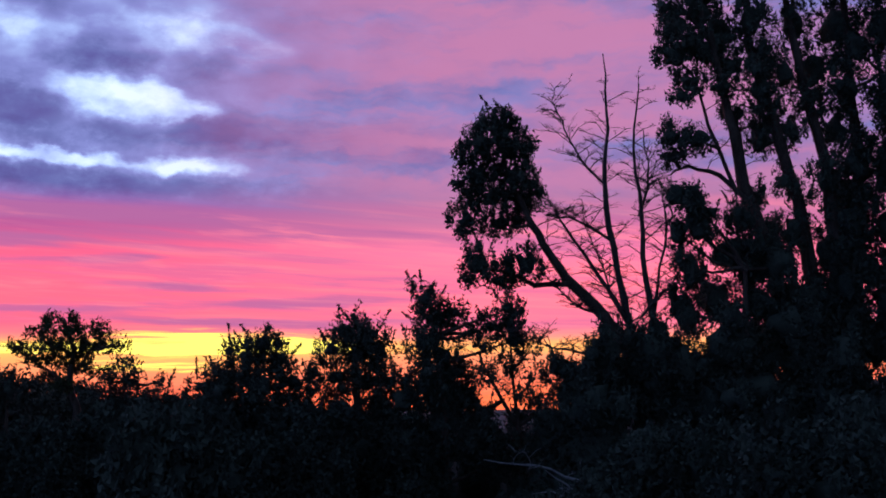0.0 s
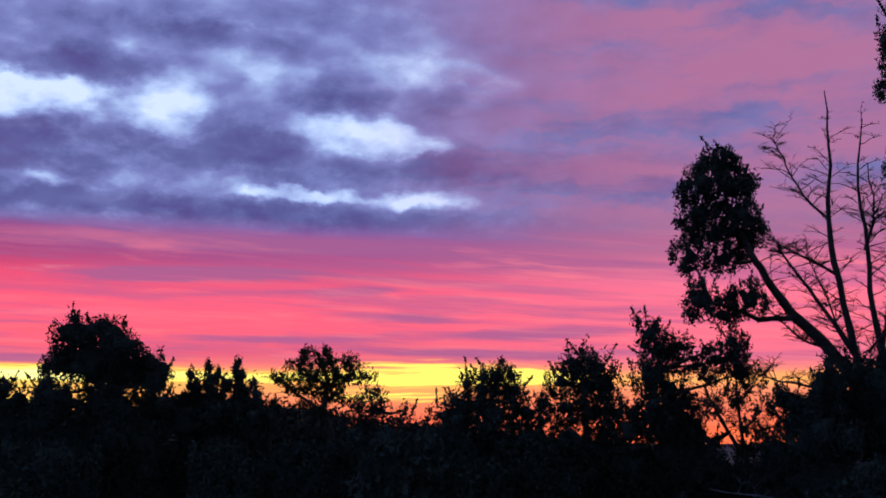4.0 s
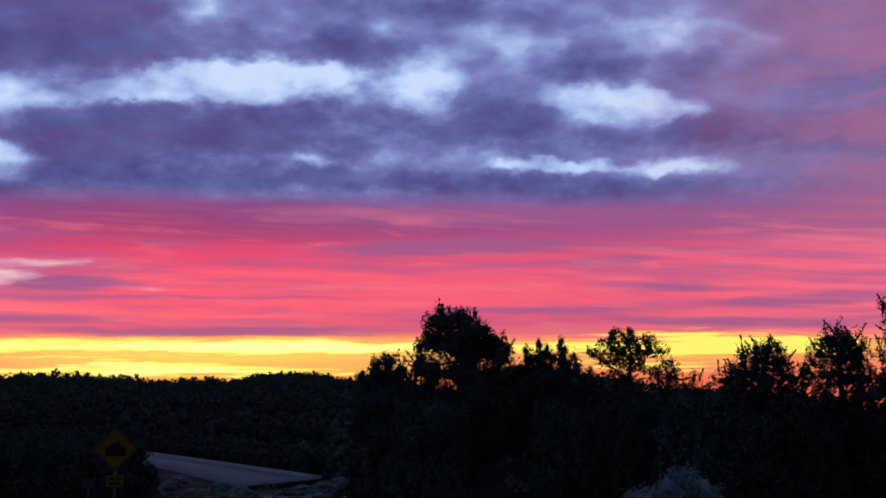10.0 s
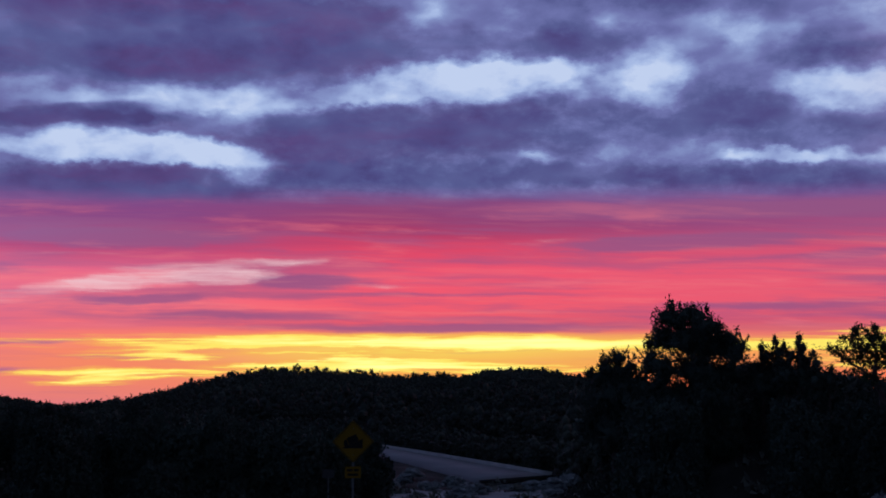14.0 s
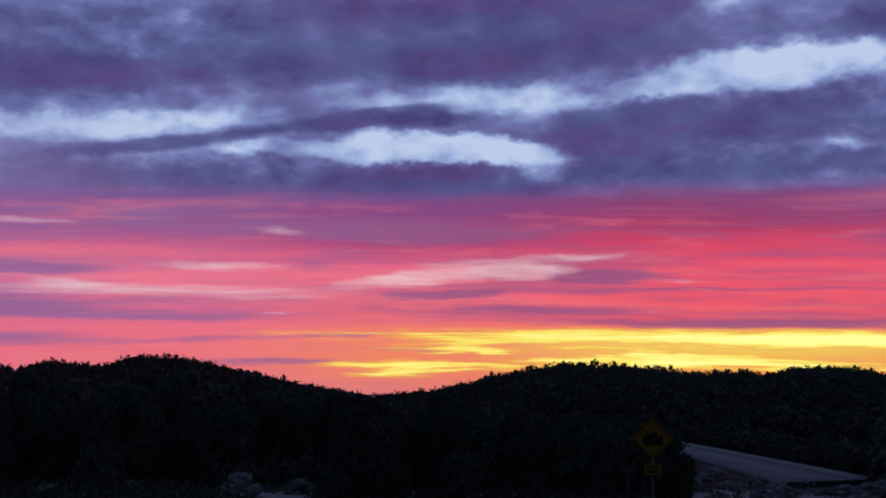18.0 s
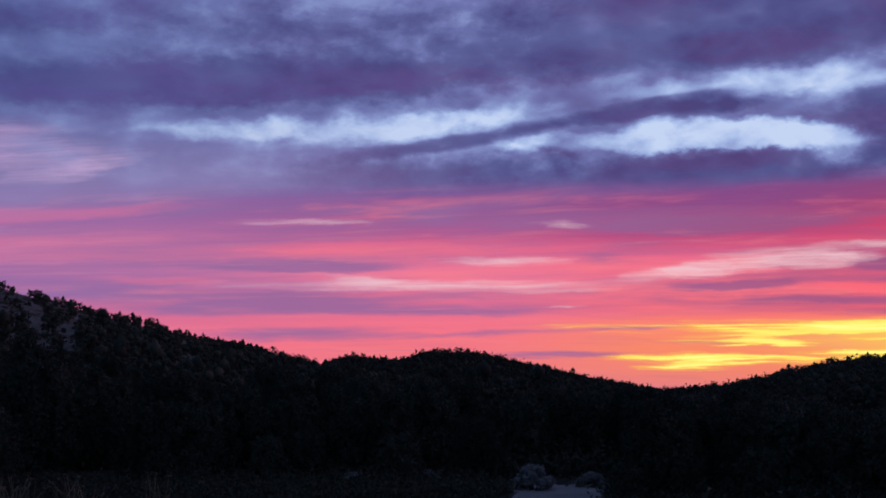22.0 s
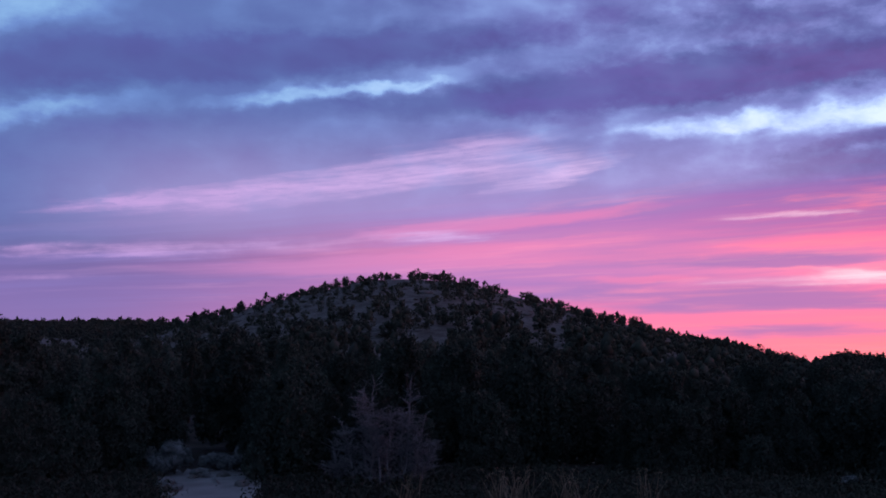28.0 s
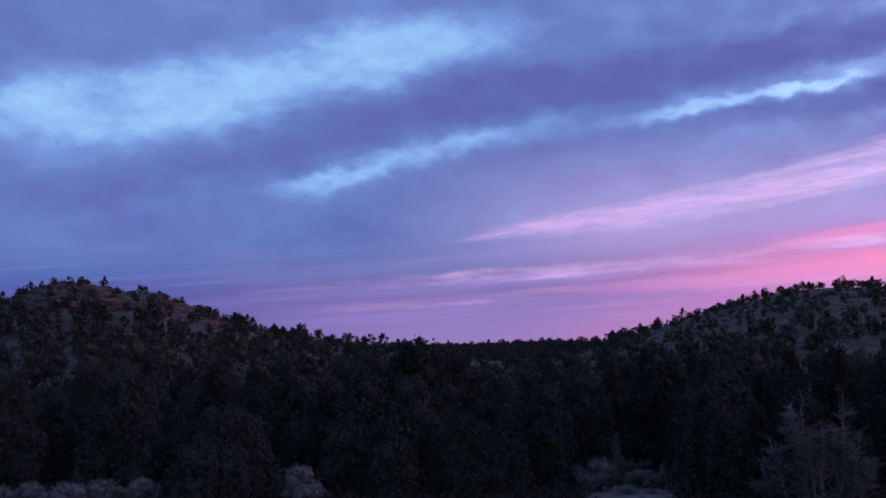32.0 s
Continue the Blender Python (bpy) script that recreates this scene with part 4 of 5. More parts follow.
# ---------------------------------------------------------------- far woods, one sheet of many small trees for each hill
def far_tree(seed):
    rng = np.random.default_rng(seed)
    g = Geo()
    V, T = BALL1
    for i in range(6):
        c = rng.normal(0, 0.3, 3) * (1, 1, 0.7) + (0, 0, 0.5 + 0.2 * i)
        g.add(c + V * rng.uniform(0.18, 0.32) * (1 + 0.3 * rng.normal(size=(len(V), 1))), T)
    C = rng.normal(0, 1, (130, 3))
    C *= rng.uniform(0.55, 1.05, (130, 1)) / np.linalg.norm(C, axis=1, keepdims=True)
    g.leaves(C * (0.75, 0.75, 0.8) + (0, 0, 1.0), 0.15, rng)
    return np.concatenate(g.v), np.concatenate(g.t)


FAR = [far_tree(s) for s in range(8)]


def woodland(name, label, seed, az0, az1, r0, r1, count, small, big, crest=None):
    rng = np.random.default_rng(seed)
    g = Geo()
    az = rng.uniform(az0, az1, count)
    r = r0 * (r1 / r0) ** rng.uniform(0, 1, count)
    if crest:
        n = int(count * crest[2])
        r[:n] = rng.uniform(crest[0], crest[1], n)
    z = rough_land(az, r)
    for a, q, h in zip(az, r, z):
        V, T = FAR[rng.integers(0, 8)]
        s = rng.uniform(small, big) * (1.25 if rng.uniform() < 0.1 else 1)
        t = rng.uniform(0, 6.28)
        c, d = math.cos(t), math.sin(t)
        W = V * (s, s, s * rng.uniform(0.8, 1.25))
        W = np.stack([W[:, 0] * c - W[:, 1] * d, W[:, 0] * d + W[:, 1] * c, W[:, 2]], -1)
        g.add(W + (-math.sin(radians(a)) * q, math.cos(radians(a)) * q, h - 0.15), T)
    return tagged(new(name, g.mesh(name, WOODLAND)), label, "woods", kind="stuff")


woodland("woodland", "dotted dark junipers over the round pale hill", 21, 68, 101, 165, 276, 640, 0.6, 1.1, (254, 272, 0.16))
woodland("woodland", "dark scrub trees over the rocky hill", 22, 110, 132, 150, 256, 230, 0.6, 1.15, (238, 254, 0.2))
woodland("woodland", "far dark trees along the low saddle", 23, 97, 118, 170, 490, 620, 0.9, 1.5, (455, 484, 0.35))
woodland("woodland", "small trees along the low ridge under the afterglow", 24, 24, 50, 150, 318, 1150, 0.6, 1.15, (334, 349, 0.055))
woodland("woodland", "small trees over the far double knoll", 25, 52, 73, 150, 358, 850, 0.65, 1.35, (378, 399, 0.055))
woodland("woodland", "faint trees on the farthest rise", 26, 44, 58, 500, 810, 260, 0.8, 1.4, (770, 805, 0.4))
woodland("woodland", "close dark wood at the foot of the hills", 27, 76, 132, 90, 165, 760, 1.0, 1.8)
woodland("woodland", "dark brush on the flat below the low hills", 28, 58, 80, 80, 190, 520, 0.8, 1.5)
woodland("woodland", "low dark brush in the dip between the hills", 31, 43, 58, 80, 260, 520, 0.4, 0.75)
woodland("woodland", "dark brush past the road", 29, 24, 45, 97, 190, 700, 0.6, 1.2)
woodland("woodland", "dark brush at the end of the road", 32, 23.5, 27.7, 40, 66, 150, 0.45, 0.85)
woodland("woodland", "dark brush beside the road", 30, 25.5, 38, 66, 98, 320, 0.5, 0.9)


# ---------------------------------------------------------------- the near row of trees
FRONT = 30.0


def row(u, z=0.0, back=0.0):
    """A place on the near row: u metres to the right of its middle, z high, back metres behind it."""
    f, s = ground_way(AXIS, 1), ground_way(AXIS - 90, 1)
    p = f * (FRONT + back) + s * u
    return np.array([p.x, p.y, z])


def foot(u, back=0.0):
    p = row(u, 0, back)
    return float(rough_land(math.degrees(math.atan2(-p[0], p[1])), math.hypot(p[0], p[1])))


def swing(u, z):
    """The right-hand end of the row bends a little forward."""
    w = FRONT * math.tan(radians(AXIS) + math.atan((u - 3.15) / 30.27))
    return w, EYE + (z - EYE) * (0.993 + 0.0035 * w)


def row_tree(name, label, seed, u, back, trunks, blobs, bare=0, per_area=300, size=0.05, tuft=0.13, needles=NEEDLES, wood=BARK, core=0.62, group="trees of the near row", bent=False, sprigs=2.2, airy=1.2):
    """A tree of the near row. trunks: lines of (u, z) with two radii; blobs: (u, z, half width, half height)."""
    rng = np.random.default_rng(seed)
    if bent:
        u = swing(u, 0)[0]
        trunks = [([swing(*p) for p in pts], a, b) for pts, a, b in trunks]
        blobs = [(*swing(p, z), w, h) for p, z, w, h in blobs]
    base = row(u, foot(u, back) - 0.1, back)
    ob = thing(name, Vector(base), label, "tree", group)
    f, s = np.array(ground_way(AXIS, 1)), np.array(ground_way(AXIS - 90, 1))
    lines = []
    for pts, r0, r1 in trunks:
        P = np.array([s * (p - u) + f * rng.normal(0, 0.12) * (i > 0) + np.array([0, 0, z - base[2]]) for i, (p, z) in enumerate(pts)])
        fine = np.concatenate([P[i] + (P[i + 1] - P[i]) * np.linspace(0, 1, 4)[:-1, None] for i in range(len(P) - 1)] + [P[-1:]])
        fine[1:-1] += rng.normal(0, 0.02, (len(fine) - 2, 3))
        g = Geo()
        g.tube(fine, (r0, (r0 + r1) / 2, r1), 8, 0.1, rng)
        if bare:
            twigs(g, fine, rng, bare, 0.8, 0.012, 0.22, 2, 4, (0.1, 1.0), 0.2)
        part("trunk" if not lines else "limb", g.mesh("trunk", wood), ob)
        lines.append(fine)
    if blobs:
        g = Geo()
        full = []
        for p, z, w, h in blobs:
            d = rng.normal(0, 0.25)
            c = s * (p - u) + f * d + np.array([0, 0, z - base[2]])
            full.append((*c, w, w * 0.9, h))
            if lines:
                allp = np.concatenate(lines)
                near = allp[np.argmin(np.linalg.norm(allp - c, axis=1) + 0.6 * np.maximum(0, allp[:, 2] - c[2]))]
                limbs = Geo()
                limbs.tube(bend(near, c, rng, 6, 0.05, 0.06), (0.045, 0.015), 5)
                part("limb", limbs.mesh("limb", wood), ob)
        clump(g, rng, full, per_area * 1.35, size * 0.64, core, tuft * 0.85, 1.8, open_up=airy, sprigs=sprigs)
        part("crown", g.mesh("crown", needles), ob)
    return ob


row_tree("leaning_juniper", "juniper leaning far over with a tall clump of dark foliage", 31, 7.3, 0.1,
         [([(7.3, -2.4), (7.0, 0.2), (6.78, 1.8), (6.2, 2.6), (5.5, 3.4), (5.05, 4.05), (4.75, 4.65), (4.4, 5.3)], 0.16, 0.05),
          ([(5.6, 3.3), (4.9, 3.25), (4.3, 3.5), (3.9, 3.6)], 0.06, 0.025)],
         [(4.15, 6.3, .4, .38), (3.85, 5.95, .45, .42), (4.4, 5.85, .42, .42), (3.8, 5.4, .42, .45), (4.5, 5.35, .45, .42), (4.1, 5.0, .45, .42), (3.62, 4.55, .4, .38), (4.75, 4.95, .35, .42),
          (4.3, 4.5, .4, .3), (3.75, 3.65, .45, .34), (4.65, 3.65, .38, .38), (4.2, 3.35, .34, .2)], 14, 380, bent=True, core=0.42, airy=1.7, sprigs=1.6)
row_tree("dead_tree", "bare grey dead tree with fine upright twigs", 32, 7.1, 0.15,
         [([(7.1, -2.4), (6.9, 1.8), (6.6, 3.0), (6.35, 4.4), (6.25, 5.6), (6.3, 6.6), (6.36, 7.85)], 0.105, 0.01),
          ([(7.3, 1.6), (7.05, 3.4), (6.95, 4.6), (6.85, 5.8), (6.95, 7.15)], 0.075, 0.01),
          ([(6.3, 5.2), (5.8, 5.7), (5.55, 6.3), (5.35, 6.9)], 0.032, 0.008),
          ([(6.95, 4.6), (7.15, 5.3), (7.05, 6.3)], 0.035, 0.008),
          ([(6.75, 2.4), (6.0, 3.6), (5.5, 4.3), (5.1, 4.9)], 0.05, 0.012),
          ([(6.4, 4.1), (5.7, 4.5), (5.2, 4.6)], 0.03, 0.008), ([(6.95, 2.0), (6.3, 2.6), (5.6, 2.95), (5.0, 3.5)], 0.04, 0.008), ([(7.0, 1.9), (6.4, 3.2), (5.9, 4.4)], 0.035, 0.008),
          ([(7.1, 2.2), (7.3, 3.2), (7.5, 4.4), (7.45, 5.2)], 0.045, 0.008), ([(6.9, 2.6), (7.5, 3.3), (7.8, 4.2)], 0.03, 0.008), ([(7.0, 1.5), (6.0, 1.9), (5.2, 2.1), (4.4, 2.3)], 0.035, 0.008)], [], 30, wood=DRY_BARK, bent=True)
row_tree("juniper", "upright dark juniper clump beside the leaning tree", 33, 3.1, 0.2,
         [([(3.2, -2.4), (3.1, 0.5), (2.95, 2.3)], 0.13, 0.05)],
         [(2.75, 3.0, .3, .32), (2.95, 2.65, .42, .42), (3.35, 2.75, .3, .28), (2.7, 2.15, .38, .4), (3.1, 1.9, .42, .4), (2.75, 1.4, .45, .45), (3.4, 1.3, .4, .4), (3.6, 2.35, .25, .2),
          (4.05, 2.5, .38, .28), (4.35, 2.85, .32, .25), (4.5, 2.2, .3, .25), (3.0, .6, .6, .6), (3.7, .3, .6, .5), (4.1, .0, .5, .5), (2.3, 1.1, .5, .45), (3.0, 1.2, .5, .45), (3.45, 1.0, .38, .4), (2.2, .5, .6, .5), (3.35, 1.65, .34, .3)], 8, 290, core=0.4)
row_tree("juniper", "domed juniper with light showing through its skirts", 34, 1.55, 0.4,
         [([(1.5, -2.4), (1.5, 0.6), (1.45, 2.0)], 0.14, 0.05)],
         [(1.3, 2.4, .42, .34), (1.75, 2.35, .38, .3), (1.0, 2.05, .38, .34), (1.5, 1.95, .42, .4), (1.95, 1.95, .34, .36), (1.05, 1.55, .42, .36), (1.6, 1.45, .45, .4), (2.05, 1.45, .3, .36),
          (1.2, .9, .6, .5), (1.8, .7, .5, .4), (1.5, .2, .8, .6)], 8, 260, core=0.34)
row_tree("juniper", "dark dome-shaped juniper with a small spire", 35, -0.3, 0.0,
         [([(-0.3, -2.4), (-0.35, 0.6), (-0.4, 1.9)], 0.14, 0.05)],
         [(-.3, 2.15, .3, .32), (-.55, 1.9, .36, .34), (0.0, 1.85, .36, .34), (-.95, 1.55, .36, .3), (-.35, 1.4, .55, .45), (.25, 1.45, .36, .36), (-1.35, 1.4, .32, .28), (-1.0, 1.0, .6, .45),
          (-.2, .8, .7, .5), (.4, .9, .4, .4), (-1.0, .3, .8, .6), (.2, .1, .7, .6)], 6, 290, core=0.42)
row_tree("pinyon_pine", "open windswept pine with thin tiers of needles", 36, -3.7, 0.6,
         [([(-3.6, -2.0), (-3.65, 0.9), (-3.8, 1.5), (-3.75, 2.1), (-3.95, 2.6)], 0.1, 0.03), ([(-3.75, 1.4), (-4.3, 1.8), (-4.8, 2.1)], 0.04, 0.015), ([(-3.75, 1.7), (-3.4, 2.1), (-3.2, 2.4)], 0.035, 0.015),
          ([(-3.8, 2.0), (-4.3, 2.3), (-4.5, 2.5)], 0.03, 0.012)],
         [(-3.95, 2.62, .34, .13), (-3.6, 2.48, .28, .13), (-4.35, 2.45, .28, .12), (-4.7, 2.2, .3, .12), (-4.2, 2.25, .2, .09), (-3.3, 2.42, .28, .15), (-3.2, 2.15, .28, .16), (-3.55, 2.1, .2, .1), (-4.0, 1.95, .28, .12),
          (-3.35, 1.75, .26, .12), (-4.25, 1.6, .22, .1), (-3.9, 1.45, .25, .1), (-3.85, 2.35, .3, .1), (-4.15, 2.1, .25, .1), (-3.55, 1.92, .25, .1), (-3.7, 2.2, .3, .12), (-4.35, 1.95, .28, .1), (-3.9, 1.75, .24, .09)], 7, 330, 0.045, 0.1, PINE_NEEDLES, core=0.15, sprigs=0.9, airy=1.5)
row_tree("scrub_oak", "low twiggy bush with gaps beside the pine", 37, -2.75, 0.5,
         [([(-2.75, -1.5), (-2.75, 0.8), (-2.8, 1.5)], 0.06, 0.02)],
         [(-2.8, 1.75, .26, .16), (-2.55, 1.6, .2, .14), (-3.0, 1.5, .22, .16), (-2.7, 1.3, .3, .2), (-2.05, 1.5, .14, .14), (-2.2, 1.2, .2, .14), (-1.9, 1.15, .16, .12), (-2.4, .8, .5, .3)], 8, 260, 0.05, 0.12, core=0)
row_tree("juniper", "broad dark tree with a ragged flat top", 38, -8.2, 0.2,
         [([(-8.2, -2.2), (-8.2, 1.0), (-8.3, 2.5)], 0.16, 0.05)],
         [(-8.9, 3.0, .42, .34), (-8.35, 3.1, .45, .32), (-9.2, 2.5, .38, .38), (-8.6, 2.5, .6, .5), (-7.85, 2.75, .42, .32), (-7.4, 2.45, .34, .3), (-8.0, 2.2, .6, .45), (-7.15, 2.05, .3, .3),
          (-9.5, 1.85, .3, .36), (-9.0, 1.7, .5, .4), (-8.2, 1.5, .8, .5), (-7.4, 1.5, .5, .4), (-8.9, .8, .9, .6), (-7.7, .7, .8, .6), (-8.3, -.2, 1.2, .8), (-9.5, 1.1, .5, .5), (-9.9, .6, .6, .6)], 8, 330)
row_tree("juniper", "low bushy juniper with small upright spires", 39, -10.6, 0.4,
         [([(-10.6, -2.2), (-10.6, 0.5), (-10.6, 1.4)], 0.1, 0.04)],
         [(-10.5, 1.95, .2, .3), (-10.85, 1.75, .22, .26), (-10.15, 1.7, .22, .24), (-10.5, 1.45, .45, .32), (-11.1, 1.4, .25, .26), (-9.85, 1.35, .22, .3), (-10.7, .9, .7, .5), (-10.1, .6, .7, .5), (-10.6, 0, .9, .7)], 4, 330)
for sd, u, top, w in ((40, -6.6, 2.35, .2), (41, -6.25, 2.5, .17), (42, -6.0, 2.4, .15), (43, -5.66, 2.6, .14), (44, -5.3, 2.2, .15), (45, -4.95, 1.75, .15)):
    row_tree("juniper", "slim young juniper with a pointed tip", sd, u, 0.8, [([(u, -1.0), (u, 1.0), (u, top - 0.2)], 0.05, 0.012)],
             [(u, top - .12, w * .6, .15), (u + .07, top - .38, w * 1.1, .2), (u - .08, top - .62, w * 1.3, .22), (u + .05, top - .9, w * 1.7, .26), (u, top - 1.2, w * 1.9, .3)], 3, 330, 0.04, 0.075, core=0.6, sprigs=1.0)
TALL_TOP = [
    (8.3, 9.4, .5, .5), (8.0, 10.0, .42, .45), (8.7, 9.9, .5, .5), (8.3, 10.7, .45, .5), (9.3, 9.5, .5, .5), (9.0, 10.6, .5, .6), (9.6, 7.9, .35, .4), (10.4, 6.9, .35, .4),
    (9.0, 6.6, .3, .3), (8.6, 7.1, .3, .3), (10.1, 9.4, .5, .5), (7.85, 8.4, .42, .5), (8.3, 8.7, .5, .5), (7.75, 7.8, .42, .36), (8.3, 7.9, .48, .45), (8.8, 8.4, .5, .5),
    (8.05, 7.25, .36, .28), (8.9, 7.6, .42, .42), (9.3, 8.5, .42, .5), (7.75, 6.9, .22, .2), (7.65, 6.15, .3, .32), (8.1, 6.05, .36, .3),
]
TALL_LOW = [
    (7.75, 5.8, .25, .22), (9.3, 7.0, .36, .5), (9.5, 6.2, .4, .5), (9.9, 7.4, .36, .5), (10.3, 8.5, .4, .5), (10.0, 6.3, .36, .4), (10.7, 7.6, .36, .6), (11.0, 6.3, .42, .6),
    (11.2, 8.4, .5, .7), (10.6, 5.3, .4, .5), (11.3, 5.0, .5, .7), (9.9, 5.3, .3, .35), (11.2, 3.6, .7, .8), (11.4, 2.2, .9, .9), (9.6, 3.7, .45, .55), (10.1, 4.3, .4, .5),
    (10.0, 2.9, .55, .6), (9.3, 4.9, .26, .3), (10.8, 3.9, .5, .6), (9.8, 1.9, .7, .7), (10.8, 2.6, .7, .7), (10.3, 1.0, .9, .8),
]
row_tree("juniper", "tall many-stemmed juniper with dark foliage and bare limbs", 46, 10.2, 0.1,
         [([(10.4, -2.5), (10.0, 1.0), (9.6, 3.4), (9.1, 5.2), (8.7, 6.6), (8.4, 8.2)], 0.22, 0.06), ([(10.5, -2.5), (10.5, 2.0), (10.35, 4.4), (9.8, 6.0), (9.3, 8.0), (9.2, 9.2)], 0.2, 0.06),
          ([(10.8, -2.5), (10.9, 3.0), (10.7, 5.5), (10.3, 7.2), (10.0, 9.2)], 0.2, 0.06), ([(11.0, -2.5), (11.3, 3.0), (11.3, 6.0), (11.2, 9.2)], 0.2, 0.06),
          ([(9.3, 4.6), (8.6, 5.4), (8.0, 5.6), (7.6, 5.4)], 0.06, 0.02), ([(8.9, 5.0), (8.4, 6.4), (8.1, 7.4)], 0.05, 0.02), ([(8.5, 8.0), (7.7, 9.0), (7.3, 9.8), (7.1, 10.6)], 0.04, 0.01), ([(8.3, 8.4), (8.3, 9.8), (8.2, 10.8)], 0.06, 0.02)],
         TALL_TOP + TALL_LOW, 9, 300, bent=True, core=0.5, airy=1.5, sprigs=1.2)
row_tree("juniper", "dense upright juniper bush in front of the tall one", 47, 8.8, -0.3,
         [([(8.8, -2.4), (8.8, 1.0), (8.75, 3.5)], 0.12, 0.04)],
         [(8.75, 4.45, .3, .4), (8.6, 3.85, .45, .45), (9.05, 3.7, .4, .45), (7.75, 4.7, .3, .3), (7.55, 4.9, .3, .28), (7.9, 4.3, .38, .35), (7.75, 3.5, .3, .5), (7.7, 2.7, .32, .5), (8.4, 3.0, .5, .5), (9.2, 2.9, .5, .5),
          (8.2, 2.1, .7, .6), (9.1, 1.9, .7, .6), (8.0, 1.0, .8, .7), (9.2, .8, .9, .7), (8.5, 0, 1.2, .8), (10.2, 1.6, .8, .9), (10.4, .3, 1.1, .9), (11.6, .5, 1.0, 1.0), (9.6, -.9, 1.3, .9), (7.5, 4.2, .2, .35), (8.0, 1.5, .6, .5), (7.5, 1.4, .45, .5), (8.9, 1.3, .7, .6), (9.6, 2.4, .6, .6), (9.5, 3.6, .45, .5)], 8, 300, bent=True, core=0.62, airy=1.2)
row_tree("juniper", "rounded juniper bush at the foot of the leaning tree", 48, 5.9, -0.5,
         [([(5.9, -2.4), (5.9, 0.5), (5.95, 1.7)], 0.1, 0.04)],
         [(5.95, 2.0, .34, .4), (5.65, 1.6, .42, .4), (6.25, 1.55, .4, .4), (5.2, 1.7, .26, .24), (5.6, 1.0, .6, .5), (6.4, .9, .5, .5), (5.9, .2, .9, .7), (5.4, -.6, .9, .7), (6.7, -.3, .8, .7), (6.95, 1.2, .4, .4), (6.9, 1.9, .42, .5), (7.35, 1.75, .4, .6), (6.55, 2.2, .3, .3), (7.2, .9, .6, .6), (5.5, 1.3, .45, .4), (6.3, 1.15, .5, .45), (5.2, .6, .5, .5), (6.9, 1.5, .4, .4)], 6, 320, bent=True)

row_tree("juniper", "tall dark juniper with foliage down to the ground", 49, 12.6, -0.4,
         [([(12.6, -2.4), (12.5, 2.0), (12.3, 6.0), (12.2, 9.4)], 0.22, 0.06), ([(12.5, 1.0), (11.9, 4.0), (11.7, 7.4)], 0.14, 0.05)],
         [(12.2, 9.0, .6, .7), (11.7, 8.2, .5, .7), (12.4, 7.6, .7, .8), (11.6, 6.9, .42, .6), (12.2, 6.3, .7, .8), (11.7, 5.6, .5, .6), (12.4, 5.0, .8, .9), (11.8, 4.3, .6, .7), (12.4, 3.5, .9, .9), (11.7, 2.8, .8, .9),
          (12.5, 2.0, 1.0, 1.0), (11.8, 1.2, 1.0, .9), (12.8, .6, 1.1, 1.0), (11.6, -.2, 1.2, .9), (12.7, -.8, 1.2, 1.0), (11.0, 4.4, .6, .7), (11.2, 5.6, .5, .7), (11.0, 7.0, .45, .6), (11.3, 7.9, .5, .6), (10.9, 3.2, .6, .7), (10.7, 9.3, .5, .6), (11.5, 9.3, .6, .7)], 6, 280, bent=True, core=0.45, airy=1.5)

row_tree("juniper", "thin juniper scrub with the glow showing through", 50, 4.7, 0.6,
         [([(4.8, -2.4), (4.6, 0.6), (4.5, 2.2)], 0.07, 0.02), ([(4.7, 0.4), (4.1, 1.4), (3.9, 2.0)], 0.05, 0.015)],
         [(4.45, 2.45, .25, .2), (4.0, 2.2, .25, .2), (4.8, 2.0, .25, .2), (4.3, 1.75, .3, .2), (3.8, 1.5, .25, .2), (5.0, 1.5, .25, .25), (4.6, 1.2, .3, .16), (4.0, .85, .2, .14), (5.1, .9, .25, .3), (4.4, -.1, .6, .4), (5.0, -.2, .5, .5), (3.5, .85, .4, .4), (3.7, .2, .6, .5), (4.9, .5, .4, .4)], 10, 300, 0.05, 0.12, core=0)
bough = thing("fallen_bough", Vector(row(4.0, foot(4.0, -2.5), -2.5)), "pale bare fallen bough with forked twigs", "branch")
rng = np.random.default_rng(90)
way = np.array(ground_way(AXIS - 90, 1))
lift = np.array([0, 0, 1.0])
for a, b in (((-0.7, 2.35), (1.3, 1.75)), ((0.2, 1.75), (1.3, 1.6)), ((0.4, 2.2), (1.6, 1.2)), ((1.1, 1.75), (2.1, 0.1))):
    g = Geo()
    line = bend(way * a[0] + lift * a[1], way * b[0] + lift * b[1], rng, 8, -0.04, 0.05)
    g.tube(line[::-1], (0.035, 0.02, 0.008), 5)
    twigs(g, line, rng, 8, 0.45, 0.01, 0.3, 1, 3)
    part("limb", g.mesh("limb", DEADWOOD), bough)

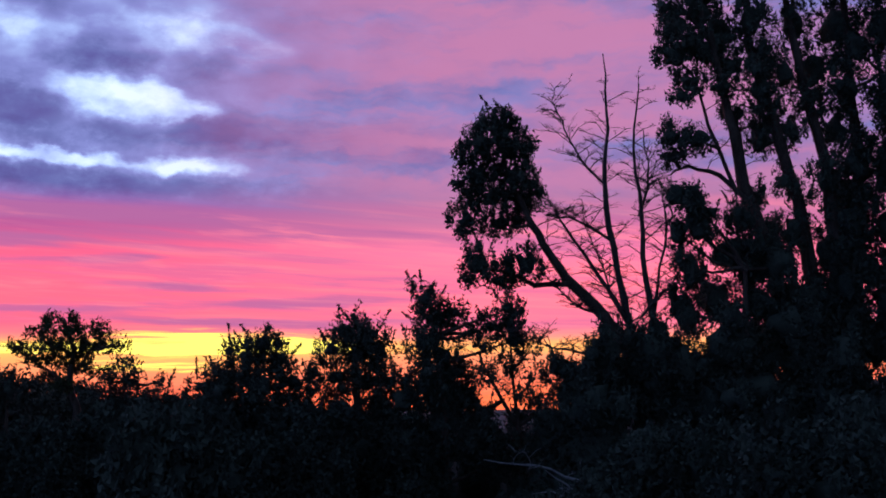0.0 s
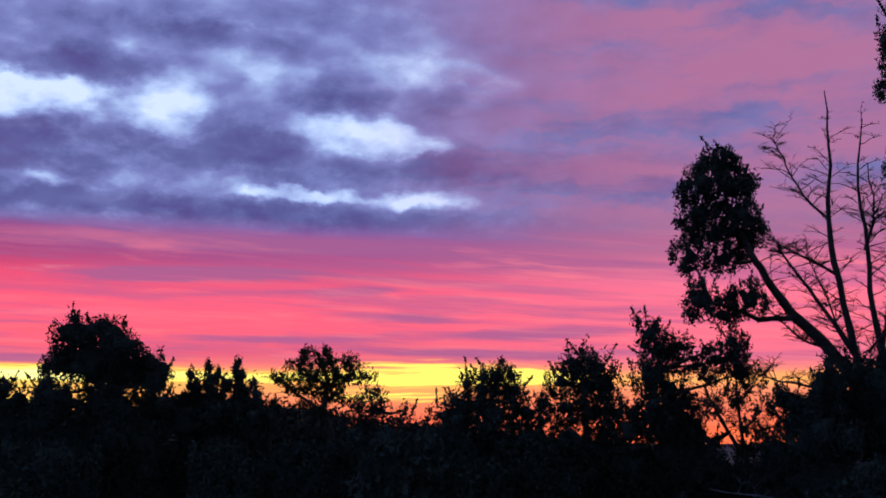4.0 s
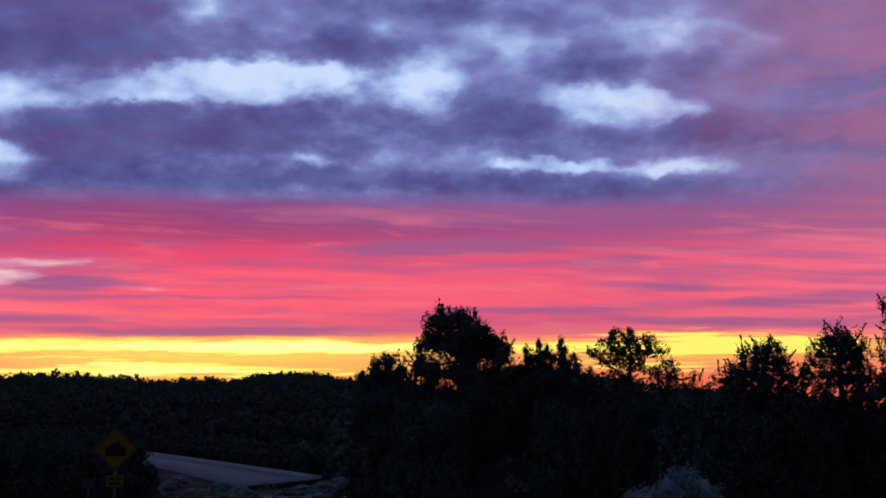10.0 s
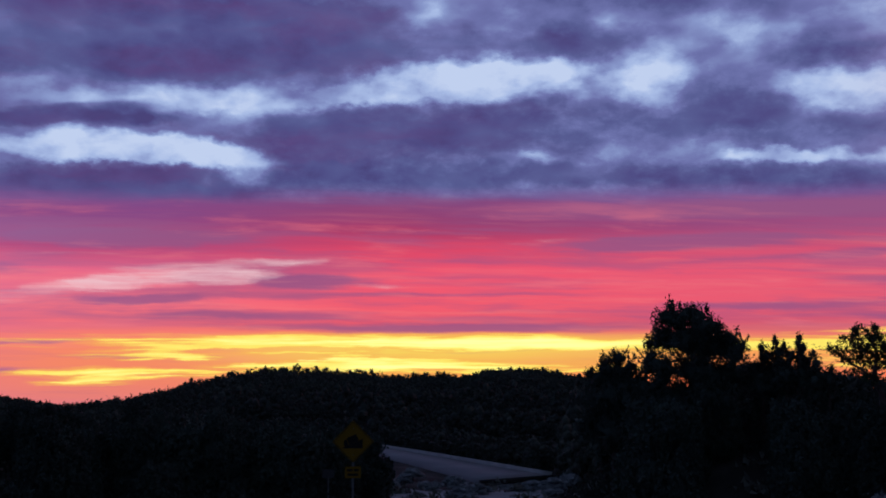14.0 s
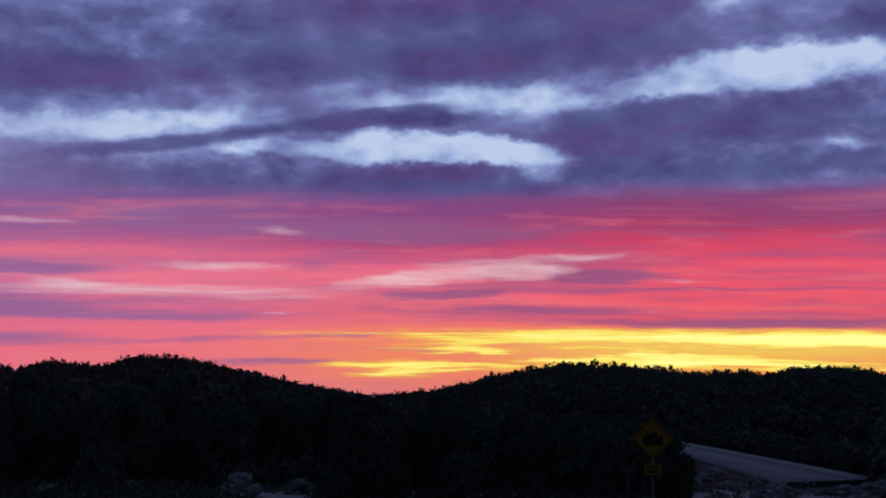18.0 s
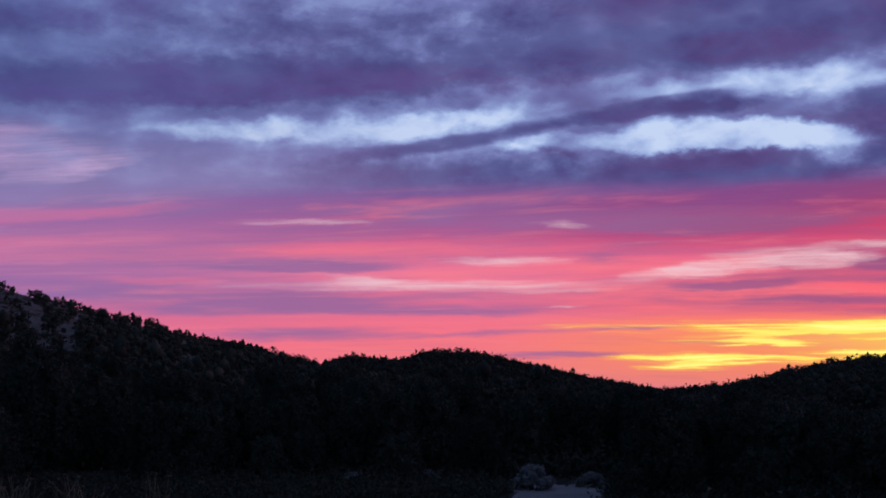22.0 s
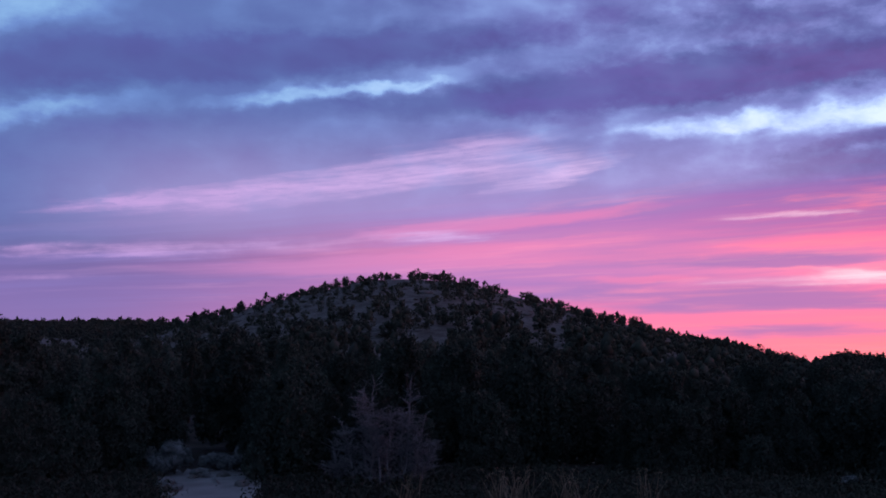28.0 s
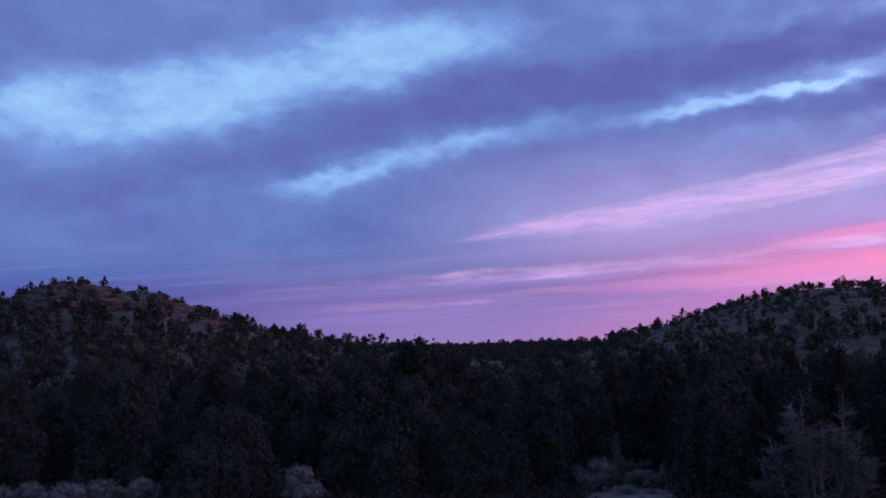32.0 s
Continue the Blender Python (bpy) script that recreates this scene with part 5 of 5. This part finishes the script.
# the dark thicket below the crowns
fill = random.Random(5)
for i in range(90):
    u = fill.uniform(-12.5, 15)
    back = fill.uniform(-2.2, 2.5) if u < 2 else fill.uniform(-5.0, 2.5)
    top = 0.75 + 0.55 * math.sin(u * 1.7) * 0.4 if u < 3 else fill.uniform(0.1, 0.9)
    if 2.9 < u < 5.4:
        top = fill.uniform(-0.9, -0.5)
    if u < -9.5:
        top = fill.uniform(0.1, 0.5)
    p = row(u, 0, back)
    az, r = math.degrees(math.atan2(-p[0], p[1])), math.hypot(p[0], p[1])
    if not free(az, r, 1.05) or in_road_view(az, r):
        continue
    k = fill.choice((0, 2, 4, 5))
    g0 = float(rough_land(az, r))
    heights = (4.2, 4.8, 3.2, 5.2, 3.8, 2.3)
    want = max(0.9, (EYE + (top - EYE) * (FRONT + back) / FRONT) - g0)
    s = min(want / heights[k], 0.95)
    juniper(k, az, r, s, fill.uniform(0, 360), "dark juniper bush in the thicket below the taller trees", "thicket", max(1.0, min(1.4, want / heights[k] / s)))

# ---------------------------------------------------------------- the road, its kerb and the sign
def quad_strip(points_l, points_r, thick, mat, name):
    g = Geo()
    n = len(points_l)
    top = np.array([[*a, *b] for a, b in zip(points_l, points_r)]).reshape(-1, 3)
    V = np.concatenate([top, top - (0, 0, thick)])
    T = []
    for i in range(n - 1):
        a, b, c, d = 2 * i, 2 * i + 1, 2 * i + 3, 2 * i + 2
        T += [(a, b, c), (a, c, d)]
        m = 2 * n
        T += [(a, d, d + m), (a, d + m, a + m), (b, b + m, c + m), (b, c + m, c)]
    m = 2 * n
    T += [(0, m, m + 1), (0, m + 1, 1), (2 * n - 2, 2 * n - 1, m + 2 * n - 1), (2 * n - 2, m + 2 * n - 1, m + 2 * n - 2)]
    g.add(V, T)
    return g.mesh(name, mat)


ROAD_Z = -2.36
s = np.linspace(0, 1, 15)
far_edge = [ground_way(28.3 + 14.2 * q, 44.2 + 19.0 * q + 13 * q * q, ROAD_Z) for q in s]
near_edge = [ground_way(31.7 + 10.9 * q, 42.0 + 24.0 * q + 9 * q * q, ROAD_Z) for q in s]
tagged(new("road", quad_strip(near_edge, far_edge, 0.2, ROAD, "road")), "pale grey chip-sealed road running off behind the scrub", "road", kind="structure")
kerb_out = [p + (p.normalized() * 0.3) for p in far_edge]
kerb_l = [Vector((p.x, p.y, ROAD_Z + 0.13)) for p in far_edge]
kerb_r = [Vector((p.x, p.y, ROAD_Z + 0.13)) for p in kerb_out]
tagged(new("kerb", quad_strip(kerb_l, kerb_r, 0.4, CONCRETE, "kerb")), "low pale kerb along the far side of the road", "kerb", kind="structure")
a, b = near_edge[0], far_edge[0]
edge = [a + (b - a) * q for q in np.linspace(-0.05, 1.12, 8)]
out_way = (a - near_edge[1]).normalized()
tagged(new("culvert_edge", quad_strip([Vector((p.x, p.y, ROAD_Z + 0.05)) for p in edge], [Vector((p.x, p.y, ROAD_Z + 0.05)) + out_way * 0.12 for p in edge], 0.14, CULVERT, "culvert_edge")),
       "dark steel edge across the end of the road", "road edge", kind="structure")


def prism(outline, depth, bevel=0.0):
    """A flat outline in x and z, given thickness along y."""
    bm = bmesh.new()
    f = bm.faces.new([bm.verts.new((x, 0, z)) for x, z in outline])
    r = bmesh.ops.extrude_face_region(bm, geom=[f])
    bmesh.ops.translate(bm, verts=[v for v in r["geom"] if isinstance(v, bmesh.types.BMVert)], vec=(0, depth, 0))
    bmesh.ops.recalc_face_normals(bm, faces=bm.faces)
    if bevel:
        bmesh.ops.bevel(bm, geom=bm.edges[:], offset=bevel, segments=1, affect="EDGES")
    return bm


def box(w, d, h, x=0, y=0, z=0, bevel=0.0):
    bm = bmesh.new()
    bmesh.ops.create_cube(bm, size=1, matrix=Matrix.LocRotScale((x, y, z), None, (w, d, h)))
    if bevel:
        bmesh.ops.bevel(bm, geom=bm.edges[:], offset=bevel, segments=2, affect="EDGES")
    return bm


def rounded_diamond(half, cut):
    pts = []
    for k in range(4):
        a = radians(90 * k)
        for j in range(-2, 3):
            q = a + radians(18 * j)
            pts.append((math.sin(a) * (half - cut) + math.sin(q) * cut * 0.9, math.cos(a) * (half - cut) + math.cos(q) * cut * 0.9))
    return pts


SIGN_AZ, SIGN_R = 38.1, 30.4
base = spot(SIGN_AZ, SIGN_R)
sign_z = -0.21 - base.z
sign = thing("warning_sign", Matrix.Translation(base) @ pose(0, 0, 0, 0, 0, SIGN_AZ), "yellow diamond warning sign with a black truck on a steep slope", "road sign")
post = part("post", (box(0.06, 0.04, sign_z + 0.55, 0, 0.03, (sign_z + 0.55) / 2 - 0.1, 0.006), STEEL), sign)
panel = part("panel", (prism(rounded_diamond(0.54, 0.05), -0.006), YELLOW), sign, "yellow panel with rounded corners", pose(0, 0, sign_z))
rim = bmesh.new()
o, i = rounded_diamond(0.515, 0.045), rounded_diamond(0.495, 0.042)
vo, vi = [rim.verts.new((x, -0.010, z)) for x, z in o], [rim.verts.new((x, -0.010, z)) for x, z in i]
for k in range(len(o)):
    j = (k + 1) % len(o)
    rim.faces.new((vo[k], vo[j], vi[j], vi[k]))
part("border", (rim, BLACK), panel)
part("slope", (prism([(-0.3, -0.17), (0.25, -0.17), (0.25, 0.07)], 0.003), BLACK), panel, "black wedge of the slope", pose(0, -0.013, 0))
tilt = pose(0, -0.013, 0, 0, -23.5, 0)
part("trailer", (prism([(-0.12, -0.03), (0.15, -0.03), (0.15, 0.15), (-0.12, 0.15)], 0.003), BLACK), panel, "black trailer outline", tilt)
part("cab", (prism([(-0.25, -0.03), (-0.14, -0.03), (-0.14, 0.12), (-0.2, 0.12), (-0.25, 0.04)], 0.003), BLACK), panel, "black cab outline", tilt)
for x in (-0.2, -0.06, 0.09):
    w = bmesh.new()
    bmesh.ops.create_cone(w, cap_ends=True, segments=14, radius1=0.036, radius2=0.036, depth=0.003, matrix=tilt @ pose(x, 0, -0.045, 90))
    part("wheel", (w, BLACK), panel)
for z in (-0.34, 0.34):
    w = bmesh.new()
    bmesh.ops.create_cone(w, cap_ends=True, segments=8, radius1=0.014, radius2=0.01, depth=0.012, matrix=pose(0, -0.012, z, 90))
    part("bolt", (w, STEEL), panel)
plate = part("supplementary_plate", (box(0.42, 0.006, 0.30, 0, 0, 0, 0.002), YELLOW), sign, "small yellow plate under the diamond", pose(0, -0.004, sign_z - 0.79))
for x, z, w in ((-0.08, 0.055, 0.14), (0.09, 0.055, 0.12), (0, -0.06, 0.28)):
    part("lettering_bar", (box(w, 0.002, 0.06, x, -0.006, z), BLACK), plate)

p = spot(39.3, 33.0)
marker = thing("marker_post", Matrix.Translation(p) @ pose(0, 0, 0, 0, 0, 39), "pale square plate on a thin steel post", "marker")
part("post", (box(0.04, 0.03, 1.2, 0, 0.02, 0.55, 0.005), STEEL), marker)
part("plate", (box(0.34, 0.006, 0.24, 0, 0, 1.05, 0.002), PLATE), marker, "pale weathered plate")


# ---------------------------------------------------------------- sagebrush, grass and stones
def sage_parts(seed, high, wide):
    """A dense low mound of small grey tufts on woody stems."""
    rng = np.random.default_rng(seed)
    stems, leaf = Geo(), Geo()
    blobs = []
    for i in range(int(15 * wide)):
        a, q = rng.uniform(0, 6.28), rng.uniform(0.1, 1) ** 0.6
        tip = np.array([math.cos(a) * q * wide * 0.38, math.sin(a) * q * wide * 0.38, high * (0.86 - 0.5 * q * q) * rng.uniform(0.8, 1.05)])
        stems.tube(bend((rng.normal(0, .05), rng.normal(0, .05), -0.05), tip, rng, 6, 0.03, 0.07), (0.014, 0.004), 4)
        k = wide * rng.uniform(0.12, 0.2)
        blobs.append((*tip, k, k, k * rng.uniform(0.7, 1.0)))
    clump(leaf, rng, blobs, 620, 0.03, 0.8, 0.085, 1.3, spray=1)
    return stems.mesh("woody_base", STEMS), leaf.mesh("foliage", SAGE)


SAGES = [sage_parts(61, 1.2, 1.5), sage_parts(62, 0.9, 1.2), sage_parts(63, 0.7, 1.0)]


def sage(kind, az, r, scale, turn, label="silver-grey sagebrush with feathery tips", group="sagebrush", tall=1.0):
    ob = thing("sagebrush", spot(az, r), label, "shrub", group)
    ob.matrix_world = Matrix.Translation(spot(az, r)) @ pose(0, 0, 0, 0, 0, turn) @ Matrix.Diagonal((scale, scale, scale * tall, 1))
    part("woody_base", SAGES[kind][0], ob)
    part("foliage", SAGES[kind][1], ob)
    return ob


SAGE_BY_TREES = [
    (0, 10.9, 25.6, 1.5, 1.0), (0, 9.4, 25.0, 1.15, .9), (0, 12.6, 25.0, 1.25, .95), (0, 11.2, 23.8, 1.35, .8), (0, 10.0, 23.6, 1.2, .8), (1, 6.1, 26.0, 1.3, .95),
    (1, 5.2, 25.8, 1.0, .9),
]
SAGE_BY_ROAD = [
    (0, 35.2, 44.0, .62, .6), (1, 34.3, 39.5, .8, .6), (0, 33.1, 40.2, .7, .6), (0, 31.9, 37.6, .6, .5), (1, 30.6, 38.4, .55, .5), (0, 29.3, 38.2, .6, .5), (0, 28.3, 37.8, .65, .6),
    (1, 36.4, 39.8, .8, .6), (1, 27.5, 40.2, .8, .9), (1, 35.6, 41.6, .7, .6),
]
SAGE_BY_WOOD = [
    (0, 126.8, 36.0, 1.1, .8), (0, 125.2, 35.4, 1.0, .85), (0, 123.6, 36.0, 1.0, .85), (1, 122.0, 37.0, 1.2, .9), (0, 128.3, 36.4, 1.0, .8), (0, 114.4, 36.0, .95, 1.0),
    (1, 113.4, 36.6, .8, .7), (1, 115.9, 37.4, .7, .6), (0, 99.7, 37.6, .95, .9), (1, 97.6, 38.5, 1.0, .7), (0, 96.2, 38.0, .8, .85), (1, 98.4, 36.6, .6, .6), (1, 100.6, 40.0, .9, .9),
    (1, 65.0, 36.0, 1.0, .9), (1, 67.2, 35.0, .6, .7), (0, 63.4, 35.0, .5, .7),
]
for k, az, r, s, t in SAGE_BY_TREES + SAGE_BY_ROAD + SAGE_BY_WOOD:
    sage(k, az, r, s, pick.uniform(0, 360), tall=t)
for i in range(90):
    az, r = pick.choice((pick.uniform(27, 46), pick.uniform(51.8, 59.0), pick.choice((pick.uniform(95.6, 100.2), pick.uniform(113.2, 116.6), pick.uniform(120.8, 128))))), pick.uniform(33, 46)
    p = ground_way(az, r)
    if 26 < az < 46 and r > 38:
        continue
    if free(az, r, 0.9):
        sage(pick.randrange(3), az, r, pick.uniform(0.4, 0.8), pick.uniform(0, 360), "grey-green sagebrush on pale gravel", "scattered sagebrush", 0.75 if 50 < az < 60 else 0.5)


def scrub(name, label, seed, az0, az1, r0, r1, count, size, mat):
    """Low scrub too thick to count."""
    rng = np.random.default_rng(seed)
    g = Geo()
    for i in range(count):
        az, r = rng.uniform(az0, az1), r0 * (r1 / r0) ** rng.uniform()
        if 27 < az < 44 and 40 < r < 92:
            continue
        s = size * rng.uniform(0.5, 1.4)
        n = 80 if r1 < 45 else 46
        C = rng.normal(0, 1, (n, 3)) * (s * 0.5, s * 0.5, s * 0.28)
        C[:, 2] = np.abs(C[:, 2])
        g.leaves(C + np.array(spot(az, r)), 0.055 if r1 < 45 else 0.07 + 0.0011 * r, rng, 1.3)
    return tagged(new(name, g.mesh(name, mat)), label, "scrub", kind="stuff")


scrub("scrub", "low grey scrub over the flat", 71, -12, 60, 27, 70, 340, 0.5, SAGE_FAR)
scrub("scrub", "grey scrub over the hillsides", 72, 24, 132, 70, 300, 1800, 0.8, SAGE_FAR)
scrub("scrub", "dark low brush over the ridge under the afterglow", 79, 24, 50, 200, 300, 1800, 1.8, WOODLAND)
scrub("scrub", "dark low brush over the double knoll", 80, 50, 74, 220, 360, 1600, 1.8, WOODLAND)
scrub("scrub", "dark brush on the saddle between the hills", 81, 98, 116, 400, 462, 900, 2.0, WOODLAND)
scrub("scrub", "dark brush in front of the saddle", 82, 98, 116, 330, 425, 900, 1.6, WOODLAND)
scrub("scrub", "dark brush behind the gravel clearing", 83, 49.5, 60, 37.5, 62, 520, 0.8, WOODLAND)
scrub("scrub", "dark brush over the near mound", 73, 7, 27, 31, 37, 700, 0.5, WOODLAND)


for sd, lo, hi, n in ((74, 59.8, 95.4, 900), (75, 100.4, 113.0, 420), (76, 116.8, 120.6, 130), (77, 38.8, 54.2, 480)):
    scrub("scrub", "low dark brush under the junipers", sd, lo, hi, 28.5, 37, n, 0.6, WOODLAND)


def kerbside(seed, count):
    """A ragged dark hedge of low brush behind the kerb."""
    rng = np.random.default_rng(seed)
    g = Geo()
    for i in range(count):
        q = rng.uniform(0, 14)
        k = min(13, int(q))
        p = np.array(far_edge[k].lerp(far_edge[k + 1], q - k))
        out = p * (1, 1, 0) / np.linalg.norm(p[:2]) * rng.uniform(1.2, 13)
        V, T = FAR[rng.integers(0, 8)]
        W = V * rng.uniform(0.32, 0.62)
        x, y = p[0] + out[0], p[1] + out[1]
        z = float(rough_land(math.degrees(math.atan2(-x, y)), math.hypot(x, y)))
        g.add(W + (x, y, z - 0.1), T)
    return tagged(new("brush", g.mesh("brush", WOODLAND)), "dark low brush behind the kerb of the road", "brush", kind="stuff")


kerbside(78, 420)


def outcrops(name, label, seed, az0, az1, r0, r1, count, size=1.0):
    rng = np.random.default_rng(seed)
    g = Geo()
    V, T = BALL1
    for i in range(count):
        az, r = rng.uniform(az0, az1), rng.uniform(r0, r1)
        s = rng.uniform(0.3, 1.1) * size
        W = V * (1 + 0.3 * rng.normal(size=(len(V), 1))) * (s * rng.uniform(0.8, 1.6), s * rng.uniform(0.6, 1.2), s * rng.uniform(0.18, 0.34))
        g.add(W + np.array(spot(az, r, -0.02)), T)
    return tagged(new(name, g.mesh(name, STONE)), label, "rocks", kind="stuff")


outcrops("outcrops", "pale rocks strewn over the round hill", 91, 72, 99, 185, 270, 420)
outcrops("outcrops", "pale broken ledges on the rocky hill", 92, 116, 130, 175, 248, 420, 1.9)


def grass(az, r, seed):
    rng = np.random.default_rng(seed)
    g = Geo()
    for i in range(22):
        a, lean = rng.uniform(0, 6.28), rng.uniform(0.05, 0.5)
        h = rng.uniform(0.5, 1.15)
        b = rng.normal(0, 0.16, 2)
        line = np.array([[b[0] + math.cos(a) * lean * q * q, b[1] + math.sin(a) * lean * q * q, h * q] for q in np.linspace(0, 1, 5)])
        g.tube(line, (0.012, 0.005), 3)
        g.leaves(line[-1] + rng.normal(0, 0.03, (4, 3)), 0.02, rng, 2)
    return thing("grass_tuft", spot(az, r), "tuft of tall dry pale grass", "grass", "grass tufts", data=g.mesh("grass_tuft", STRAW))


for j, (az, r) in enumerate(((83.9, 28.8), (83.3, 28.4), (82.7, 29.2), (80.4, 29.0), (79.9, 28.5), (88.2, 28.8), (76.4, 29.0))):
    grass(az, r, 100 + j)


def stone(az, r, s, seed):
    rng = np.random.default_rng(seed)
    V, T = BALL2
    W = V * (1 + 0.14 * rng.normal(size=(len(V), 1))) * (s, s * 0.8, s * 0.55)
    return thing("rock", spot(az, r, s * 0.12), "pale weathered rock half sunk in the soil", "rock", "rocks on the flat", data=mesh_from("rock", W, T, STONE))


for j in range(26):
    az = pick.choice((pick.uniform(54.5, 59.5), pick.uniform(28, 37), pick.uniform(95.6, 100.2), pick.uniform(121, 127)))
    stone(az, pick.uniform(33, 41), pick.uniform(0.12, 0.4), 200 + j)


# the grey dead tree in front of the wood
def grey_snag(az, r, seed):
    rng = np.random.default_rng(seed)
    ob = thing("dead_juniper", spot(az, r, -0.1), "silver-grey dead juniper with a tangle of bare branches", "tree")
    across = np.array(ground_way(az - 90, 1))
    deep = np.array(ground_way(az, 1))
    for x, y, h in ((-0.4, 0, 3.3), (0.75, 0.2, 3.2), (-0.8, 0.3, 2.6), (0.2, -0.3, 2.4), (1.15, 0.1, 2.1), (-1.2, -0.1, 1.9), (0.5, 0.5, 2.3), (-0.2, -0.5, 2.3), (1.4, -0.2, 1.4), (-1.5, 0.2, 1.3), (-0.6, -0.2, 2.9)):
        top = across * x + deep * y + np.array([0, 0, h])
        line = bend(across * x * 0.7 + deep * y * 0.7, top, rng, 10, -0.02, 0.05)
        g = Geo()
        g.tube(line, (0.045, 0.024, 0.006), 5, 0.12, rng)
        twigs(g, line, rng, 40, 0.5, 0.011, 0.3, 1, 3, (0.12, 1.0), 0.25)
        part("trunk", g.mesh("trunk", DEADWOOD), ob)
        for i in range(10):
            s = rng.uniform(0.1, 0.85)
            k = min(8, int(s * 9))
            a = line[k] + (line[k + 1] - line[k]) * (s * 9 - k)
            t = rng.uniform(0, 6.28)
            L = rng.uniform(0.3, 0.75) * (1.25 - 0.7 * s)
            b = a + across * math.cos(t) * L * 0.8 + deep * math.sin(t) * L * 0.6 + np.array([0, 0, rng.uniform(0.1, 0.9) * L])
            limb = bend(a, b, rng, 7, -0.05, 0.1)
            g = Geo()
            g.tube(limb, (0.014, 0.01, 0.005), 4)
            twigs(g, limb, rng, 16, 0.36, 0.009, 0.25, 1, 3, (0.1, 1.0), 0.2)
            part("limb", g.mesh("limb", DEADWOOD), ob)
    return ob


grey_snag(89.4, 33.0, 84)


# pale gravel showing in the gaps of the wood
def gravel_patch(az0, az1, r0, r1, seed):
    rng = np.random.default_rng(seed)
    az = np.linspace(az0, az1, 25)
    near = r0 + rng.normal(0, 0.35, 25)
    far = r1 + rng.normal(0, 0.5, 25)
    rows = np.array([near + (far - near) * q for q in np.linspace(0, 1, 9)])
    A = np.tile(az, (9, 1)) + rng.normal(0, 0.05, (9, 25))
    Z = rough_land(A, rows) + 0.03
    V = np.stack([-np.sin(np.radians(A)) * rows, np.cos(np.radians(A)) * rows, Z], -1).reshape(-1, 3)
    i, j = np.meshgrid(np.arange(8) * 25, np.arange(24), indexing="ij")
    a = (i + j).ravel()
    T = np.concatenate([np.stack([a, a + 26, a + 1], -1), np.stack([a, a + 25, a + 26], -1)])
    return tagged(new("gravel", mesh_from("gravel", V, T, GRAVEL)), "pale gravel clearing between dark bushes", "gravel", kind="structure")


for j, (lo, hi, r0, r1) in enumerate(((95.4, 100.4, 30.0, 38.5), (113.3, 116.8, 30.0, 38.5), (120.7, 130.5, 30.0, 38.5), (28.0, 37.6, 33.0, 40.5), (50.5, 59.2, 30.0, 35.5))):
    gravel_patch(lo, hi, r0, r1, 300 + j)


def slab(az, r, w, turn, seed):
    """A weathered concrete slab lying half sunk in the soil."""
    rng = np.random.default_rng(seed)
    bm = box(w, 0.5, 0.22, 0, 0, 0.08, 0.02)
    for v in bm.verts:
        v.co += Vector(rng.normal(0, 0.012, 3))
    me = bpy.data.meshes.new("concrete_slab")
    bm.to_mesh(me)
    bm.free()
    me.materials.append(CONCRETE)
    return thing("concrete_slab", Matrix.Translation(spot(az, r)) @ pose(0, 0, 0, 0, 4, turn), "pale broken concrete slab lying in the scrub", "slab", "slabs by the road", data=me)


slab(26.6, 35.2, 0.8, 30, 401)
slab(24.7, 34.8, 0.75, 18, 402)
